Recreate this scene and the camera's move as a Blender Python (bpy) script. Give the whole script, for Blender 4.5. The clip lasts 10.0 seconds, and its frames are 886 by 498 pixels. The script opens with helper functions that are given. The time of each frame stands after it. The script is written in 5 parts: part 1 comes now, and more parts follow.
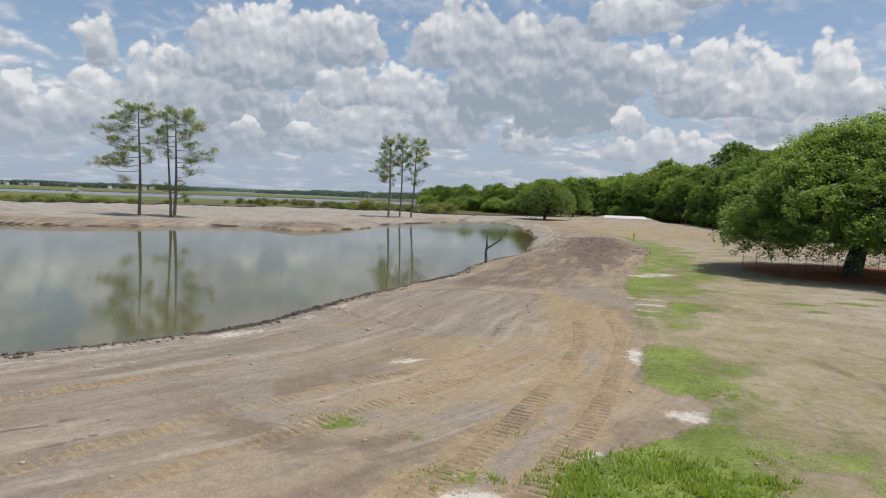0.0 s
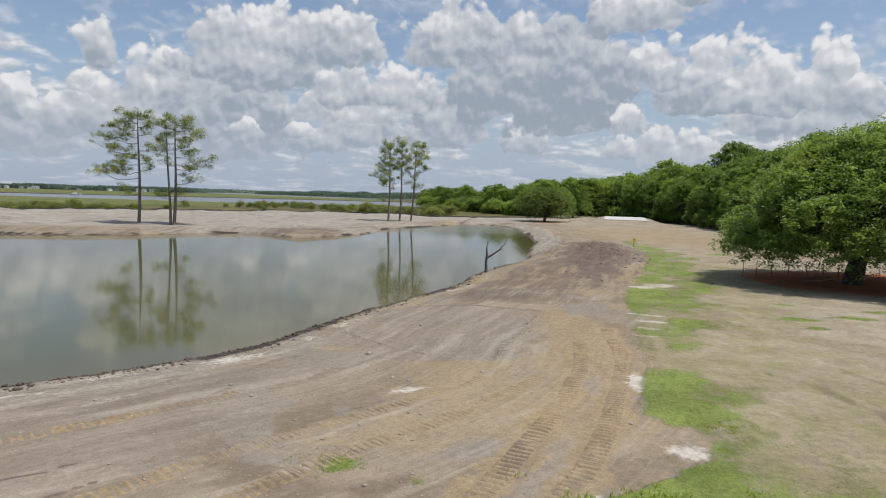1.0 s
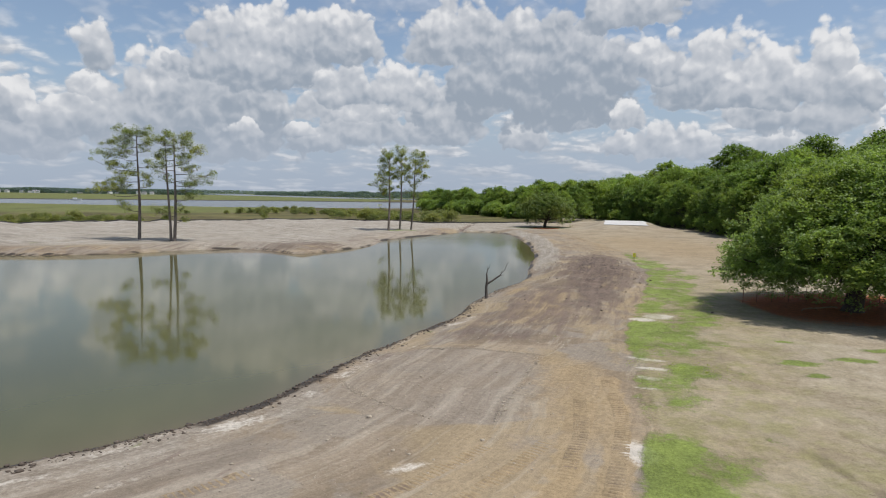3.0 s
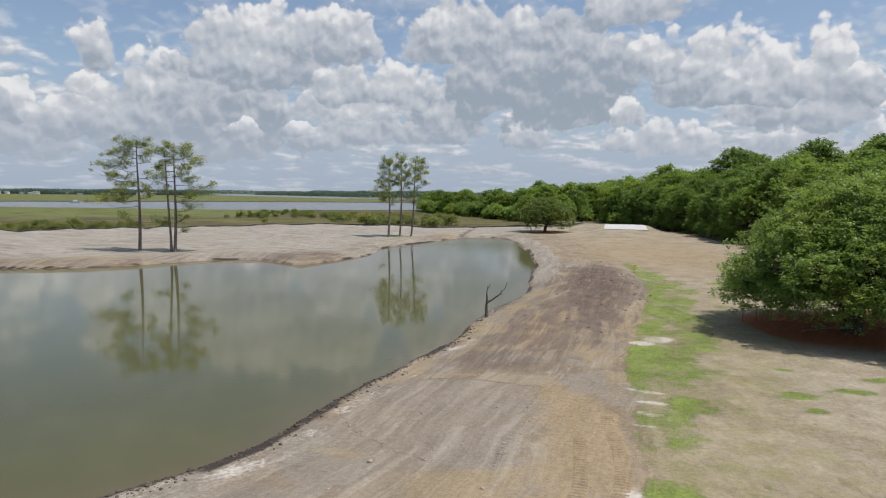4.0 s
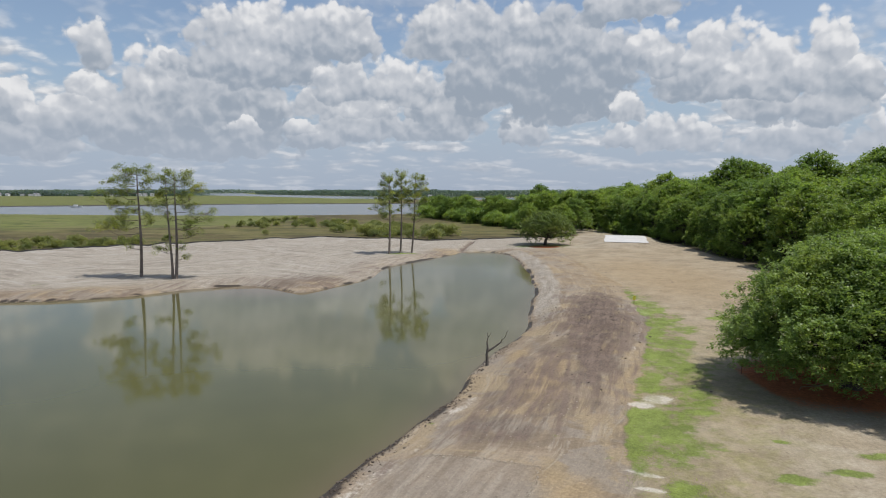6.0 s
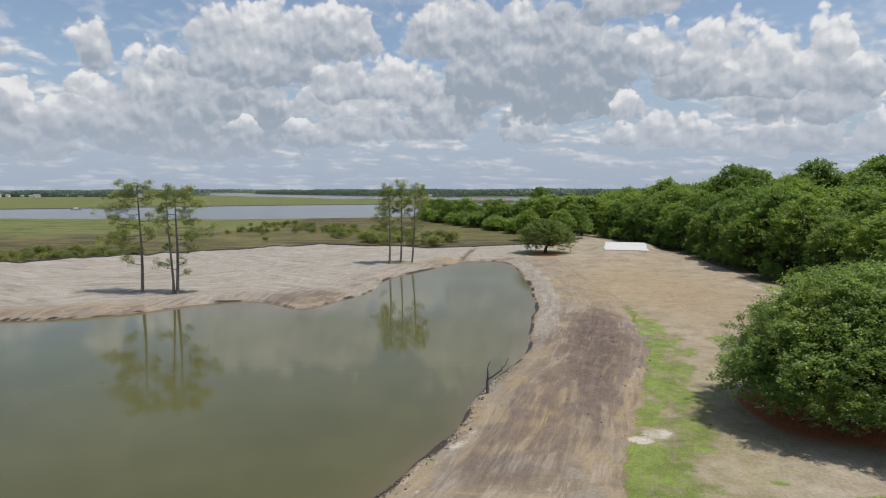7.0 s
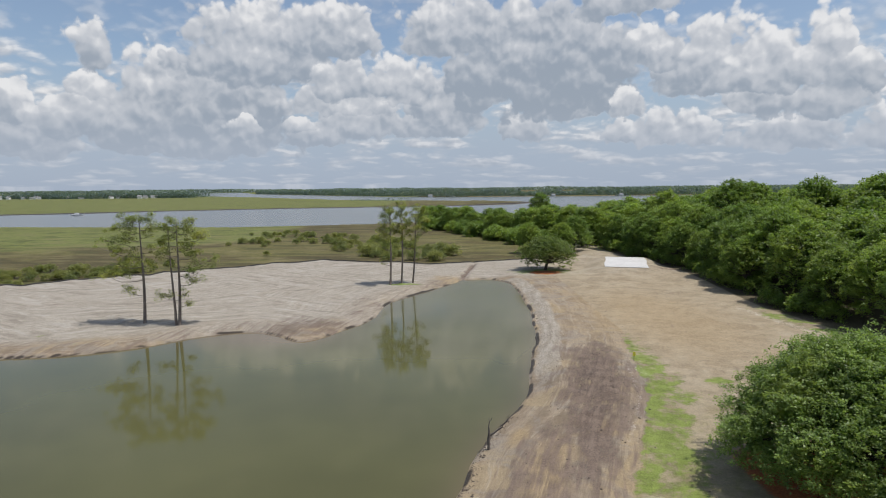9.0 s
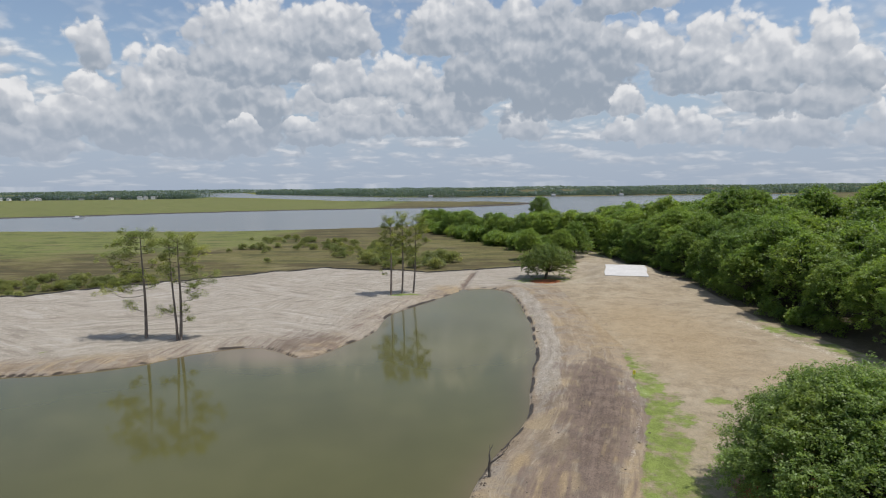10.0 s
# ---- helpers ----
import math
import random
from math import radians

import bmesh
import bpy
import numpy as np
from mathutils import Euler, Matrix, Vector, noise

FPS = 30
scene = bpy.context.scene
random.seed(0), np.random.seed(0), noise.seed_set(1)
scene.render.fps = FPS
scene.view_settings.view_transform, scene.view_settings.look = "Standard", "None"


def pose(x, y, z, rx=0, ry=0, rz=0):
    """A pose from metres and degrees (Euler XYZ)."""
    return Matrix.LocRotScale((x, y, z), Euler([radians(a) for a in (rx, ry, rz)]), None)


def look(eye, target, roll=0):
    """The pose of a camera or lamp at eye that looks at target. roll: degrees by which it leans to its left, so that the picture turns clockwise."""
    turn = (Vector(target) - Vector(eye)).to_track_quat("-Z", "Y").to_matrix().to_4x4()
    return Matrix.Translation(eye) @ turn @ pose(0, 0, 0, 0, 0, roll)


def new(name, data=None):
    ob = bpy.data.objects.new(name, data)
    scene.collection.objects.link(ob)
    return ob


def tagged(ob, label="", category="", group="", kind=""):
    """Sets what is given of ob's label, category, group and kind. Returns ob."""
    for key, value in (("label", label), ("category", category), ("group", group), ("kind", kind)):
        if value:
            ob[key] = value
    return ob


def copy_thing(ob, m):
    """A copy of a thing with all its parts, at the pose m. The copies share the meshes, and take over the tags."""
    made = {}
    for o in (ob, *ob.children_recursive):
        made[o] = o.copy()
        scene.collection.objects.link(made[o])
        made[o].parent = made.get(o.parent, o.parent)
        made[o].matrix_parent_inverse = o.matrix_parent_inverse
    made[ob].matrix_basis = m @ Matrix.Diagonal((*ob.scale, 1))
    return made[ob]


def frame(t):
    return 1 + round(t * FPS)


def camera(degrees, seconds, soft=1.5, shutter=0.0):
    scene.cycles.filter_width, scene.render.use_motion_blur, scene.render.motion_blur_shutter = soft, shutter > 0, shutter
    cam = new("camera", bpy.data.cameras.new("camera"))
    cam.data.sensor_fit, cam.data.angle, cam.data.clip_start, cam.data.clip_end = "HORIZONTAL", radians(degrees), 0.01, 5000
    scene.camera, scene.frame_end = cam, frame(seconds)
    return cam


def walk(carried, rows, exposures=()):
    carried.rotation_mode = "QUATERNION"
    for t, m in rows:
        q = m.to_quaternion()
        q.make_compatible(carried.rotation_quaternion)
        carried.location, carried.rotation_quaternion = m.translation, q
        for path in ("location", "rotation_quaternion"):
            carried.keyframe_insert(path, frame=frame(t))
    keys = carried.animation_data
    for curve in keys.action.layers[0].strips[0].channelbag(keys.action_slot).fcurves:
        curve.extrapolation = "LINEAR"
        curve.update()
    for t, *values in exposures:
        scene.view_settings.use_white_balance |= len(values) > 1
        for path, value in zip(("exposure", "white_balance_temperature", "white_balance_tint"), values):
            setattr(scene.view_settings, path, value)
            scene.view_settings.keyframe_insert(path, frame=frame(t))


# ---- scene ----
# A drone rises straight up over a newly graded pond bank.
cam = camera(71.0, 10.0, soft=1.1)
# seconds, x, y, z, yaw, pitch, roll
ROWS = [
    (0.0, 0.120, -0.476, 5.447, 0.147, -4.640, -2.092),
    (0.5, 0.128, -0.427, 5.869, 0.168, -4.665, -1.830),
    (1.0, 0.136, -0.380, 6.309, 0.188, -4.699, -1.593),
    (1.5, 0.144, -0.336, 6.793, 0.207, -4.741, -1.378),
    (2.0, 0.152, -0.293, 7.341, 0.226, -4.791, -1.182),
    (2.5, 0.160, -0.253, 7.967, 0.244, -4.848, -1.003),
    (3.0, 0.167, -0.215, 8.680, 0.263, -4.909, -0.839),
    (3.5, 0.175, -0.179, 9.483, 0.280, -4.974, -0.687),
    (4.0, 0.182, -0.145, 10.375, 0.298, -5.042, -0.545),
    (4.5, 0.189, -0.114, 11.353, 0.314, -5.113, -0.414),
    (5.0, 0.196, -0.084, 12.410, 0.331, -5.184, -0.290),
    (5.5, 0.203, -0.057, 13.536, 0.347, -5.255, -0.173),
    (6.0, 0.209, -0.032, 14.719, 0.362, -5.324, -0.062),
    (6.5, 0.216, -0.009, 15.947, 0.377, -5.392, 0.043),
    (7.0, 0.222, 0.011, 17.206, 0.392, -5.456, 0.143),
    (7.5, 0.228, 0.030, 18.484, 0.406, -5.515, 0.238),
    (8.0, 0.234, 0.046, 19.766, 0.420, -5.569, 0.328),
    (8.5, 0.240, 0.060, 21.042, 0.433, -5.616, 0.412),
    (9.0, 0.246, 0.072, 22.300, 0.446, -5.656, 0.491),
    (9.5, 0.251, 0.081, 23.533, 0.459, -5.687, 0.563),
    (10.0, 0.256, 0.089, 24.735, 0.471, -5.708, 0.626),
]
walk(cam, [(t, pose(x, y, z, 90 + pitch, 0, yaw) @ pose(0, 0, 0, 0, 0, -roll)) for t, x, y, z, yaw, pitch, roll in ROWS])

# ---- sky and sun ----
SUN_EL, SUN_AZ = 68.5, 105.0            # degrees above the horizon; clockwise from the view (+y)
sun_dir = Vector((math.sin(radians(SUN_AZ)) * math.cos(radians(SUN_EL)), math.cos(radians(SUN_AZ)) * math.cos(radians(SUN_EL)), math.sin(radians(SUN_EL))))
sun = new("sun", bpy.data.lights.new("sun", "SUN"))
sun.data.energy, sun.data.angle, sun.data.color = 3.5, radians(0.6), (1.0, 0.96, 0.905)
sun.matrix_world = look(sun_dir * 100, (0, 0, 0))


class Tree:
    """Short writing for node trees."""

    def __init__(self, tree):
        self.t = tree

    def node(self, kind, *ins, **props):
        n = self.t.nodes.new(kind)
        for k, v in props.items():
            if k == "operation":
                n.operation = v
            elif k == "data_type":
                n.data_type = v
            elif k == "blend_type":
                n.blend_type = v
            elif k == "interpolation_type":
                n.interpolation_type = v
            elif k == "attribute_name":
                n.attribute_name = v
            elif k == "feature":
                n.feature = v
            elif k == "noise_dimensions":
                n.noise_dimensions = v
            elif k == "node_tree":
                n.node_tree = v
            elif k == "sky_type":
                n.sky_type = v
        for i, v in enumerate(ins):
            self.put(n.inputs[i], v)
        return n

    def put(self, socket, v):
        if v is None:
            return
        if hasattr(v, "links"):
            self.t.links.new(v, socket)
        elif hasattr(v, "outputs"):
            self.t.links.new(v.outputs[0], socket)
        else:
            if isinstance(v, tuple) and len(v) == 3 and socket.type == "RGBA":
                v = (*v, 1)
            socket.default_value = v

    def math(self, op, a, b=None, c=None):
        return self.node("ShaderNodeMath", a, b, c, operation=op).outputs[0]

    def vec(self, op, a, b=None):
        n = self.node("ShaderNodeVectorMath", a, b, operation=op)
        return n.outputs["Value"] if op in ("LENGTH", "DOT_PRODUCT", "DISTANCE") else n.outputs[0]

    def step(self, v, lo, hi, a=0.0, b=1.0):
        return self.node("ShaderNodeMapRange", v, lo, hi, a, b, interpolation_type="SMOOTHSTEP").outputs[0]

    def noise(self, v, scale, detail=4.0, rough=0.55, distort=0.0, out=0):
        n = self.node("ShaderNodeTexNoise")
        for k, val in (("Vector", v), ("Scale", scale), ("Detail", detail), ("Roughness", rough), ("Distortion", distort)):
            self.put(n.inputs[k], val)
        return n.outputs[out]

    def mix(self, f, a, b, blend="MIX"):
        n = self.node("ShaderNodeMix", data_type="RGBA", blend_type=blend)
        self.put(n.inputs[0], f), self.put(n.inputs[6], a), self.put(n.inputs[7], b)
        return n.outputs[2]

    def attr(self, name, out="Fac"):
        return self.node("ShaderNodeAttribute", attribute_name=name).outputs[out]

    def sep(self, v):
        return self.node("ShaderNodeSeparateXYZ", v).outputs

    def xyz(self, x, y, z):
        return self.node("ShaderNodeCombineXYZ", x, y, z).outputs[0]


# cumulus heads, far ones first: azimuth, base elevation, half width, height (degrees), lightness
CLOUDS_WEST = [
    (-33.5, 3.3, 4.2, 2.4, -0.05), (-25.2, 3.6, 5.3, 2.1, -0.12), (-17.6, 4.4, 3.4, 2.1, -0.05), (-34.8, 4.1, 2.8, 3.1, -0.1), (-27.7, 4.5, 5.6, 3.5, -0.22), (-22.6, 4.2, 3.2, 2.1, 0.0),
    (-34.6, 6.0, 2.0, 3.2, 0.12), (-31.5, 5.2, 2.9, 3.1, 0.0), (-25.8, 5.2, 4.8, 4.5, -0.12), (-29.3, 7.7, 2.5, 2.4, 0.3), (-19.4, 5.2, 7.1, 7.0, -0.22), (-24.0, 7.6, 5.1, 5.4, 0.16),
    (-18.0, 7.1, 5.3, 4.6, -0.22), (-29.2, 10.1, 2.0, 3.6, 0.0), (-16.0, 11.1, 8.3, 6.2, -0.02), (-18.0, 5.1, 1.9, 1.4, 0.2),
]
CLOUDS_AHEAD = [
    (-11.8, 4.5, 3.5, 2.0, -0.05), (-7.8, 5.7, 4.6, 3.8, 0.05), (-1.6, 5.2, 4.6, 3.0, -0.1), (-13.5, 5.4, 1.5, 1.3, 0.15), (-11.7, 7.2, 3.5, 2.8, 0.14), (-7.2, 7.1, 3.8, 2.6, 0.2),
    (-2.4, 6.9, 2.8, 2.2, 0.0), (0.4, 6.4, 4.1, 5.4, -0.08), (-9.5, 8.8, 3.1, 3.9, 0.08), (-4.2, 8.6, 4.1, 3.9, 0.14), (-9.7, 13.0, 4.5, 4.7, 0.05), (-0.1, 13.0, 5.0, 5.5, -0.02),
    (3.5, 8.4, 3.5, 4.6, -0.12), (7.1, 4.7, 3.0, 2.6, 0.08), (11.1, 6.6, 2.9, 2.7, 0.02), (7.3, 8.6, 2.1, 2.2, 0.16), (10.9, 9.3, 2.5, 1.8, 0.16), (8.5, 9.6, 11.0, 9.6, -0.42),
]
CLOUDS_EAST = [
    (16.0, 4.3, 3.2, 2.0, 0.05), (15.9, 6.5, 1.6, 2.7, 0.1), (19.2, 4.3, 3.4, 2.8, 0.16), (21.9, 4.1, 2.2, 2.2, 0.1), (28.2, 3.7, 5.3, 2.8, 0.1), (34.4, 3.5, 2.5, 3.2, 0.1),
    (26.1, 6.5, 3.2, 2.6, 0.12), (30.4, 6.3, 3.1, 2.8, 0.1), (22.4, 8.9, 6.2, 3.5, 0.02), (18.1, 11.1, 3.3, 3.9, 0.12), (22.8, 10.3, 3.9, 4.4, 0.22), (27.2, 8.9, 4.2, 4.2, 0.14),
    (31.4, 8.4, 2.6, 6.3, 0.2), (33.3, 8.2, 1.5, 2.3, 0.05), (15.2, 15.3, 6.7, 3.4, 0.0), (23.5, 17.1, 6.4, 2.8, 0.0),
]


world = bpy.data.worlds.new("sky")
scene.world = world
world.use_nodes = True
world.node_tree.nodes.clear()
W = Tree(world.node_tree)
sky = W.node("ShaderNodeTexSky", sky_type="NISHITA")
sky.sun_disc, sky.sun_elevation, sky.sun_rotation = False, radians(SUN_EL), radians(SUN_AZ)
sky.air_density, sky.dust_density, sky.ozone_density = 1.0, 1.2, 1.5
way = W.sep(W.node("ShaderNodeTexCoord").outputs["Generated"])
azimuth = W.math("MULTIPLY", W.math("ARCTAN2", way[0], way[1]), 57.2958)
elevation = W.math("MULTIPLY", W.math("ARCSINE", way[2]), 57.2958)
spot = W.xyz(azimuth, elevation, 0.0)


def drifted(v, scale, amount, detail, rough=0.55):
    w = W.node("ShaderNodeVectorMath", W.vec("SUBTRACT", W.noise(v, scale, detail, rough, out=1), (0.5, 0.5, 0.5)), operation="SCALE")
    w.inputs["Scale"].default_value = amount
    return W.vec("ADD", v, w)


def billow(v, scale, detail):
    """Cauliflower heads: high in the middle of each lump."""
    n = W.node("ShaderNodeTexVoronoi", feature="F1")
    W.put(n.inputs["Vector"], v)
    for key, val in (("Scale", scale), ("Detail", detail), ("Roughness", 0.55)):
        n.inputs[key].default_value = val
    return W.math("SUBTRACT", 0.8, n.outputs["Distance"])


# thin high layer and the small flat clouds far out, drawn together towards the horizon
low = W.math("MAXIMUM", elevation, 0.3)
rows_at = W.xyz(W.math("MULTIPLY", azimuth, 0.16), W.math("MULTIPLY", W.math("POWER", low, 0.6), 1.5), 2.0)
rows_at = drifted(rows_at, 1.6, 0.45, 4.0)
far_here = W.math("ADD", W.math("MULTIPLY", billow(rows_at, 1.6, 2.0), 0.5), W.math("MULTIPLY", W.noise(rows_at, 0.9, 5.0, 0.6), 0.75))
far_above = W.math("ADD", W.math("MULTIPLY", billow(W.vec("ADD", rows_at, (0.05, 0.13, 0.0)), 1.6, 2.0), 0.5), W.math("MULTIPLY", W.noise(W.vec("ADD", rows_at, (0.05, 0.13, 0.0)), 0.9, 4.0, 0.6), 0.75))
cover = W.math("MULTIPLY", W.step(far_here, 0.20, 0.54), W.step(elevation, 9.0, 14.0, 0.97, 0.3))
light = W.math("ADD", 0.50, W.math("MULTIPLY", W.math("SUBTRACT", far_here, far_above), 2.2))
# heaped clouds
edge_p = drifted(drifted(spot, 0.22, 2.2, 2.0), 0.9, 1.0, 5.0, 0.62)
soft_p = drifted(spot, 0.5, 1.0, 3.0)
lump = billow(soft_p, 0.42, 2.0)
lump_lit = billow(W.vec("ADD", soft_p, (0.25, 0.6, 0.0)), 0.42, 2.0)
relief = W.math("ADD", W.math("MULTIPLY", W.math("SUBTRACT", lump, lump_lit), 0.8), W.math("MULTIPLY", W.math("SUBTRACT", W.noise(soft_p, 0.25, 3.0, 0.5), 0.5), 0.6))
form = W.sep(soft_p)[1]
rim_out = W.math("ADD", 0.80, W.math("MULTIPLY", lump, 0.42))
rim_in = W.math("SUBTRACT", rim_out, 0.15)
for az, el, wide_by, tall_by, tone in CLOUDS_WEST + CLOUDS_AHEAD + CLOUDS_EAST:
    q = W.node("ShaderNodeVectorMath", edge_p, (0.78 / wide_by, 0.84 / tall_by, 0.0), (-0.78 * az / wide_by, -0.84 * el / tall_by, 0.0), operation="MULTIPLY_ADD").outputs[0]
    dome = W.vec("MAXIMUM", q, W.vec("MULTIPLY", q, (-1.0, -2.2, 0.0)))
    mask = W.node("ShaderNodeMapRange", W.vec("LENGTH", dome), rim_in, rim_out, 0.96, 0.0, interpolation_type="SMOOTHSTEP").outputs[0]
    glow_by = W.math("MULTIPLY_ADD", form, 0.78 / tall_by, 0.15 + 0.6 * tone - 0.78 * el / tall_by)
    mixed = W.node("ShaderNodeMix", data_type="FLOAT")
    W.put(mixed.inputs[0], mask), W.put(mixed.inputs[2], light), W.put(mixed.inputs[3], glow_by)
    light = mixed.outputs[0]
    cover = W.math("MAXIMUM", cover, mask)
light = W.math("ADD", light, W.math("MULTIPLY", relief, cover))
shade = W.mix(W.step(light, -0.25, 0.55), (0.315, 0.365, 0.435), (0.545, 0.57, 0.615))
shade = W.mix(W.step(light, 0.40, 0.95), shade, (0.80, 0.80, 0.81))
haze = W.step(elevation, 0.0, 8.0, 0.75, 0.0)
shade = W.mix(haze, shade, (0.415, 0.47, 0.56))
blue = W.vec("SCALE", sky.outputs[0])
blue.node.inputs["Scale"].default_value = 0.115
blue = W.mix(W.step(elevation, 2.0, 12.0, 0.9, 0.15), blue, (0.375, 0.445, 0.56))
W.put(W.node("ShaderNodeOutputWorld").inputs[0], W.node("ShaderNodeBackground", W.mix(cover, blue, shade), 1.0))


# ---- materials ----
def material(name):
    m = bpy.data.materials.new(name)
    m.use_nodes = True
    m.node_tree.nodes.clear()
    t = Tree(m.node_tree)
    out = t.node("ShaderNodeOutputMaterial")
    return m, t, out


def surface(t, out, color, rough=0.9, bump=None, strength=0.3, distance=0.05, **more):
    b = t.node("ShaderNodeBsdfPrincipled")
    t.put(b.inputs["Base Color"], color), t.put(b.inputs["Roughness"], rough)
    for k, v in more.items():
        t.put(b.inputs[k.replace("_", " ")], v)
    if bump is not None:
        n = t.node("ShaderNodeBump")
        n.inputs["Strength"].default_value, n.inputs["Distance"].default_value = strength, distance
        t.put(n.inputs["Height"], bump)
        t.put(b.inputs["Normal"], n)
    t.put(out.inputs[0], b)
    return b


def leaf_material(name, dark, light, warm, toned=True):
    m, t, out = material(name)
    isle = t.node("ShaderNodeNewGeometry").outputs["Random Per Island"]
    place = t.node("ShaderNodeTexCoord").outputs["Object"]
    each = t.node("ShaderNodeObjectInfo").outputs["Random"]
    c = t.mix(t.step(t.math("ADD", t.math("MULTIPLY", isle, 0.6), t.math("MULTIPLY", t.noise(place, 0.35, 3.0), 0.55)), 0.2, 0.9), dark, light)
    c = t.mix(t.math("MULTIPLY", t.step(t.noise(place, 0.18, 2.0), 0.45, 0.7), 0.55), c, warm)
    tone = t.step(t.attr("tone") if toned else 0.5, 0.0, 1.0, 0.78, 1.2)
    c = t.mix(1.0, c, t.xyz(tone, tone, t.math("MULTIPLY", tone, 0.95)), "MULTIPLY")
    c = t.mix(1.0, c, t.mix(each, (0.72, 0.78, 0.8), (1.2, 1.14, 1.0)), "MULTIPLY")
    b = t.node("ShaderNodeBsdfPrincipled")
    t.put(b.inputs["Base Color"], c)
    b.inputs["Roughness"].default_value = 0.45
    b.inputs["Specular IOR Level"].default_value = 0.4
    tr = t.node("ShaderNodeBsdfTranslucent", t.mix(1.0, c, (1.3, 1.35, 0.6), "MULTIPLY"))
    t.put(out.inputs[0], t.node("ShaderNodeMixShader", 0.45, b, tr))
    return m


def rough_material(name, a, b, scale=3.0, rough=0.9, stretch=(1, 1, 1), bump=0.4, distance=0.03):
    m, t, out = material(name)
    p = t.vec("MULTIPLY", t.node("ShaderNodeTexCoord").outputs["Object"], stretch)
    n = t.noise(p, scale, 6.0, 0.6)
    big = t.noise(p, scale * 0.17, 3.0)
    each = t.node("ShaderNodeObjectInfo").outputs["Random"]
    c = t.mix(t.step(t.math("ADD", t.math("MULTIPLY", n, 0.6), t.math("MULTIPLY", big, 0.4)), 0.3, 0.7), a, b)
    c = t.mix(1.0, c, t.mix(each, (0.88, 0.88, 0.88), (1.1, 1.1, 1.1)), "MULTIPLY")
    surface(t, out, c, rough, n, bump, distance)
    return m


def ground_material():
    m, t, out = material("ground")
    p = t.node("ShaderNodeTexCoord").outputs["Object"]
    p_low = t.noise(p, 0.12, 3.0, out=1)
    bend_by = t.vec("MULTIPLY", t.vec("SUBTRACT", p_low, (0.5, 0.5, 0.5)), (1.6, 4.0, 0.0))
    shore = t.vec("ADD", t.attr("shore", "Vector"), bend_by)
    plain = t.vec("MULTIPLY", t.vec("ADD", p, t.vec("MULTIPLY", p_low, (2.0, 2.0, 0.0))), (0.30, 0.30, 0.0))
    field = t.step(t.attr("field"), 0.3, 0.7)
    fine = t.noise(p, 5.0, 6.0, 0.65)
    mid = t.noise(p, 0.7, 5.0, 0.6)
    wide = t.noise(p, 0.07, 4.0, 0.55)

    def along(across, run, detail, rough):
        u = t.noise(t.vec("MULTIPLY", shore, (across, run, 0.0)), 1.0, detail, rough)
        v = t.noise(t.vec("MULTIPLY", plain, (across, across * 0.7, 0.0)), 1.0, detail, rough)
        return t.mix(field, u, v)

    streak = along(1.5, 0.14, 6.0, 0.62)
    streak_b = along(0.8, 0.06, 4.0, 0.55)
    streak_c = along(7.0, 0.6, 3.0, 0.6)
    grit = t.noise(p, 21.0, 3.0, 0.6)
    patch = t.noise(t.vec("ADD", p, (31.0, 7.0, 0.0)), 0.22, 5.0, 0.6, 0.6)
    patch_b = t.noise(t.vec("ADD", p, (-11.0, 57.0, 0.0)), 0.13, 5.0, 0.6, 0.8)
    # bare graded sand and loam
    c = t.mix(t.step(streak_b, 0.36, 0.64), (0.236, 0.184, 0.128), (0.335, 0.268, 0.190))
    c = t.mix(t.step(patch, 0.48, 0.56, 0.0, 0.8), c, (0.285, 0.246, 0.198))
    c = t.mix(t.step(patch_b, 0.52, 0.60, 0.0, 0.75), c, (0.345, 0.268, 0.165))
    c = t.mix(t.step(patch_b, 0.46, 0.36, 0.0, 0.7), c, (0.196, 0.15, 0.104))
    c = t.mix(t.step(streak, 0.54, 0.64, 0.0, 0.6), c, (0.40, 0.345, 0.265))
    c = t.mix(t.step(mid, 0.54, 0.72, 0.0, 0.3), c, (0.19, 0.145, 0.10))
    grain = t.math("ADD", t.math("MULTIPLY", fine, 0.6), t.math("MULTIPLY", mid, 0.4))

    def lay(c, name, color, lo=0.35, hi=0.65, wob=0.9, top=1.0):
        f = t.math("ADD", t.attr(name), t.math("MULTIPLY", t.math("SUBTRACT", grain, 0.5), wob))
        return t.mix(t.step(f, lo, hi, 0.0, top), c, color)

    c = lay(c, "gray", t.mix(t.step(streak, 0.35, 0.7), (0.238, 0.195, 0.15), (0.352, 0.302, 0.24)), 0.2, 0.8, 0.9, 0.75)
    c = lay(c, "ochre", t.mix(fine, (0.30, 0.215, 0.118), (0.40, 0.305, 0.18)), 0.1, 0.9, 0.9, 0.8)
    pale = t.mix(t.step(t.math("ADD", t.math("MULTIPLY", streak, 0.5), t.math("MULTIPLY", fine, 0.5)), 0.38, 0.62), (0.28, 0.245, 0.195), (0.412, 0.374, 0.317))
    c = lay(c, "pale", pale, 0.25, 0.75, 1.0, 0.95)
    loam = t.mix(t.step(patch, 0.42, 0.58), (0.385, 0.32, 0.222), (0.30, 0.24, 0.155))
    loam = t.mix(t.step(patch_b, 0.50, 0.62, 0.0, 0.6), loam, (0.41, 0.355, 0.265))
    c = t.mix(t.math("MULTIPLY", field, t.step(t.attr("ochre"), 0.3, 1.0, 0.72, 0.25)), c, loam)
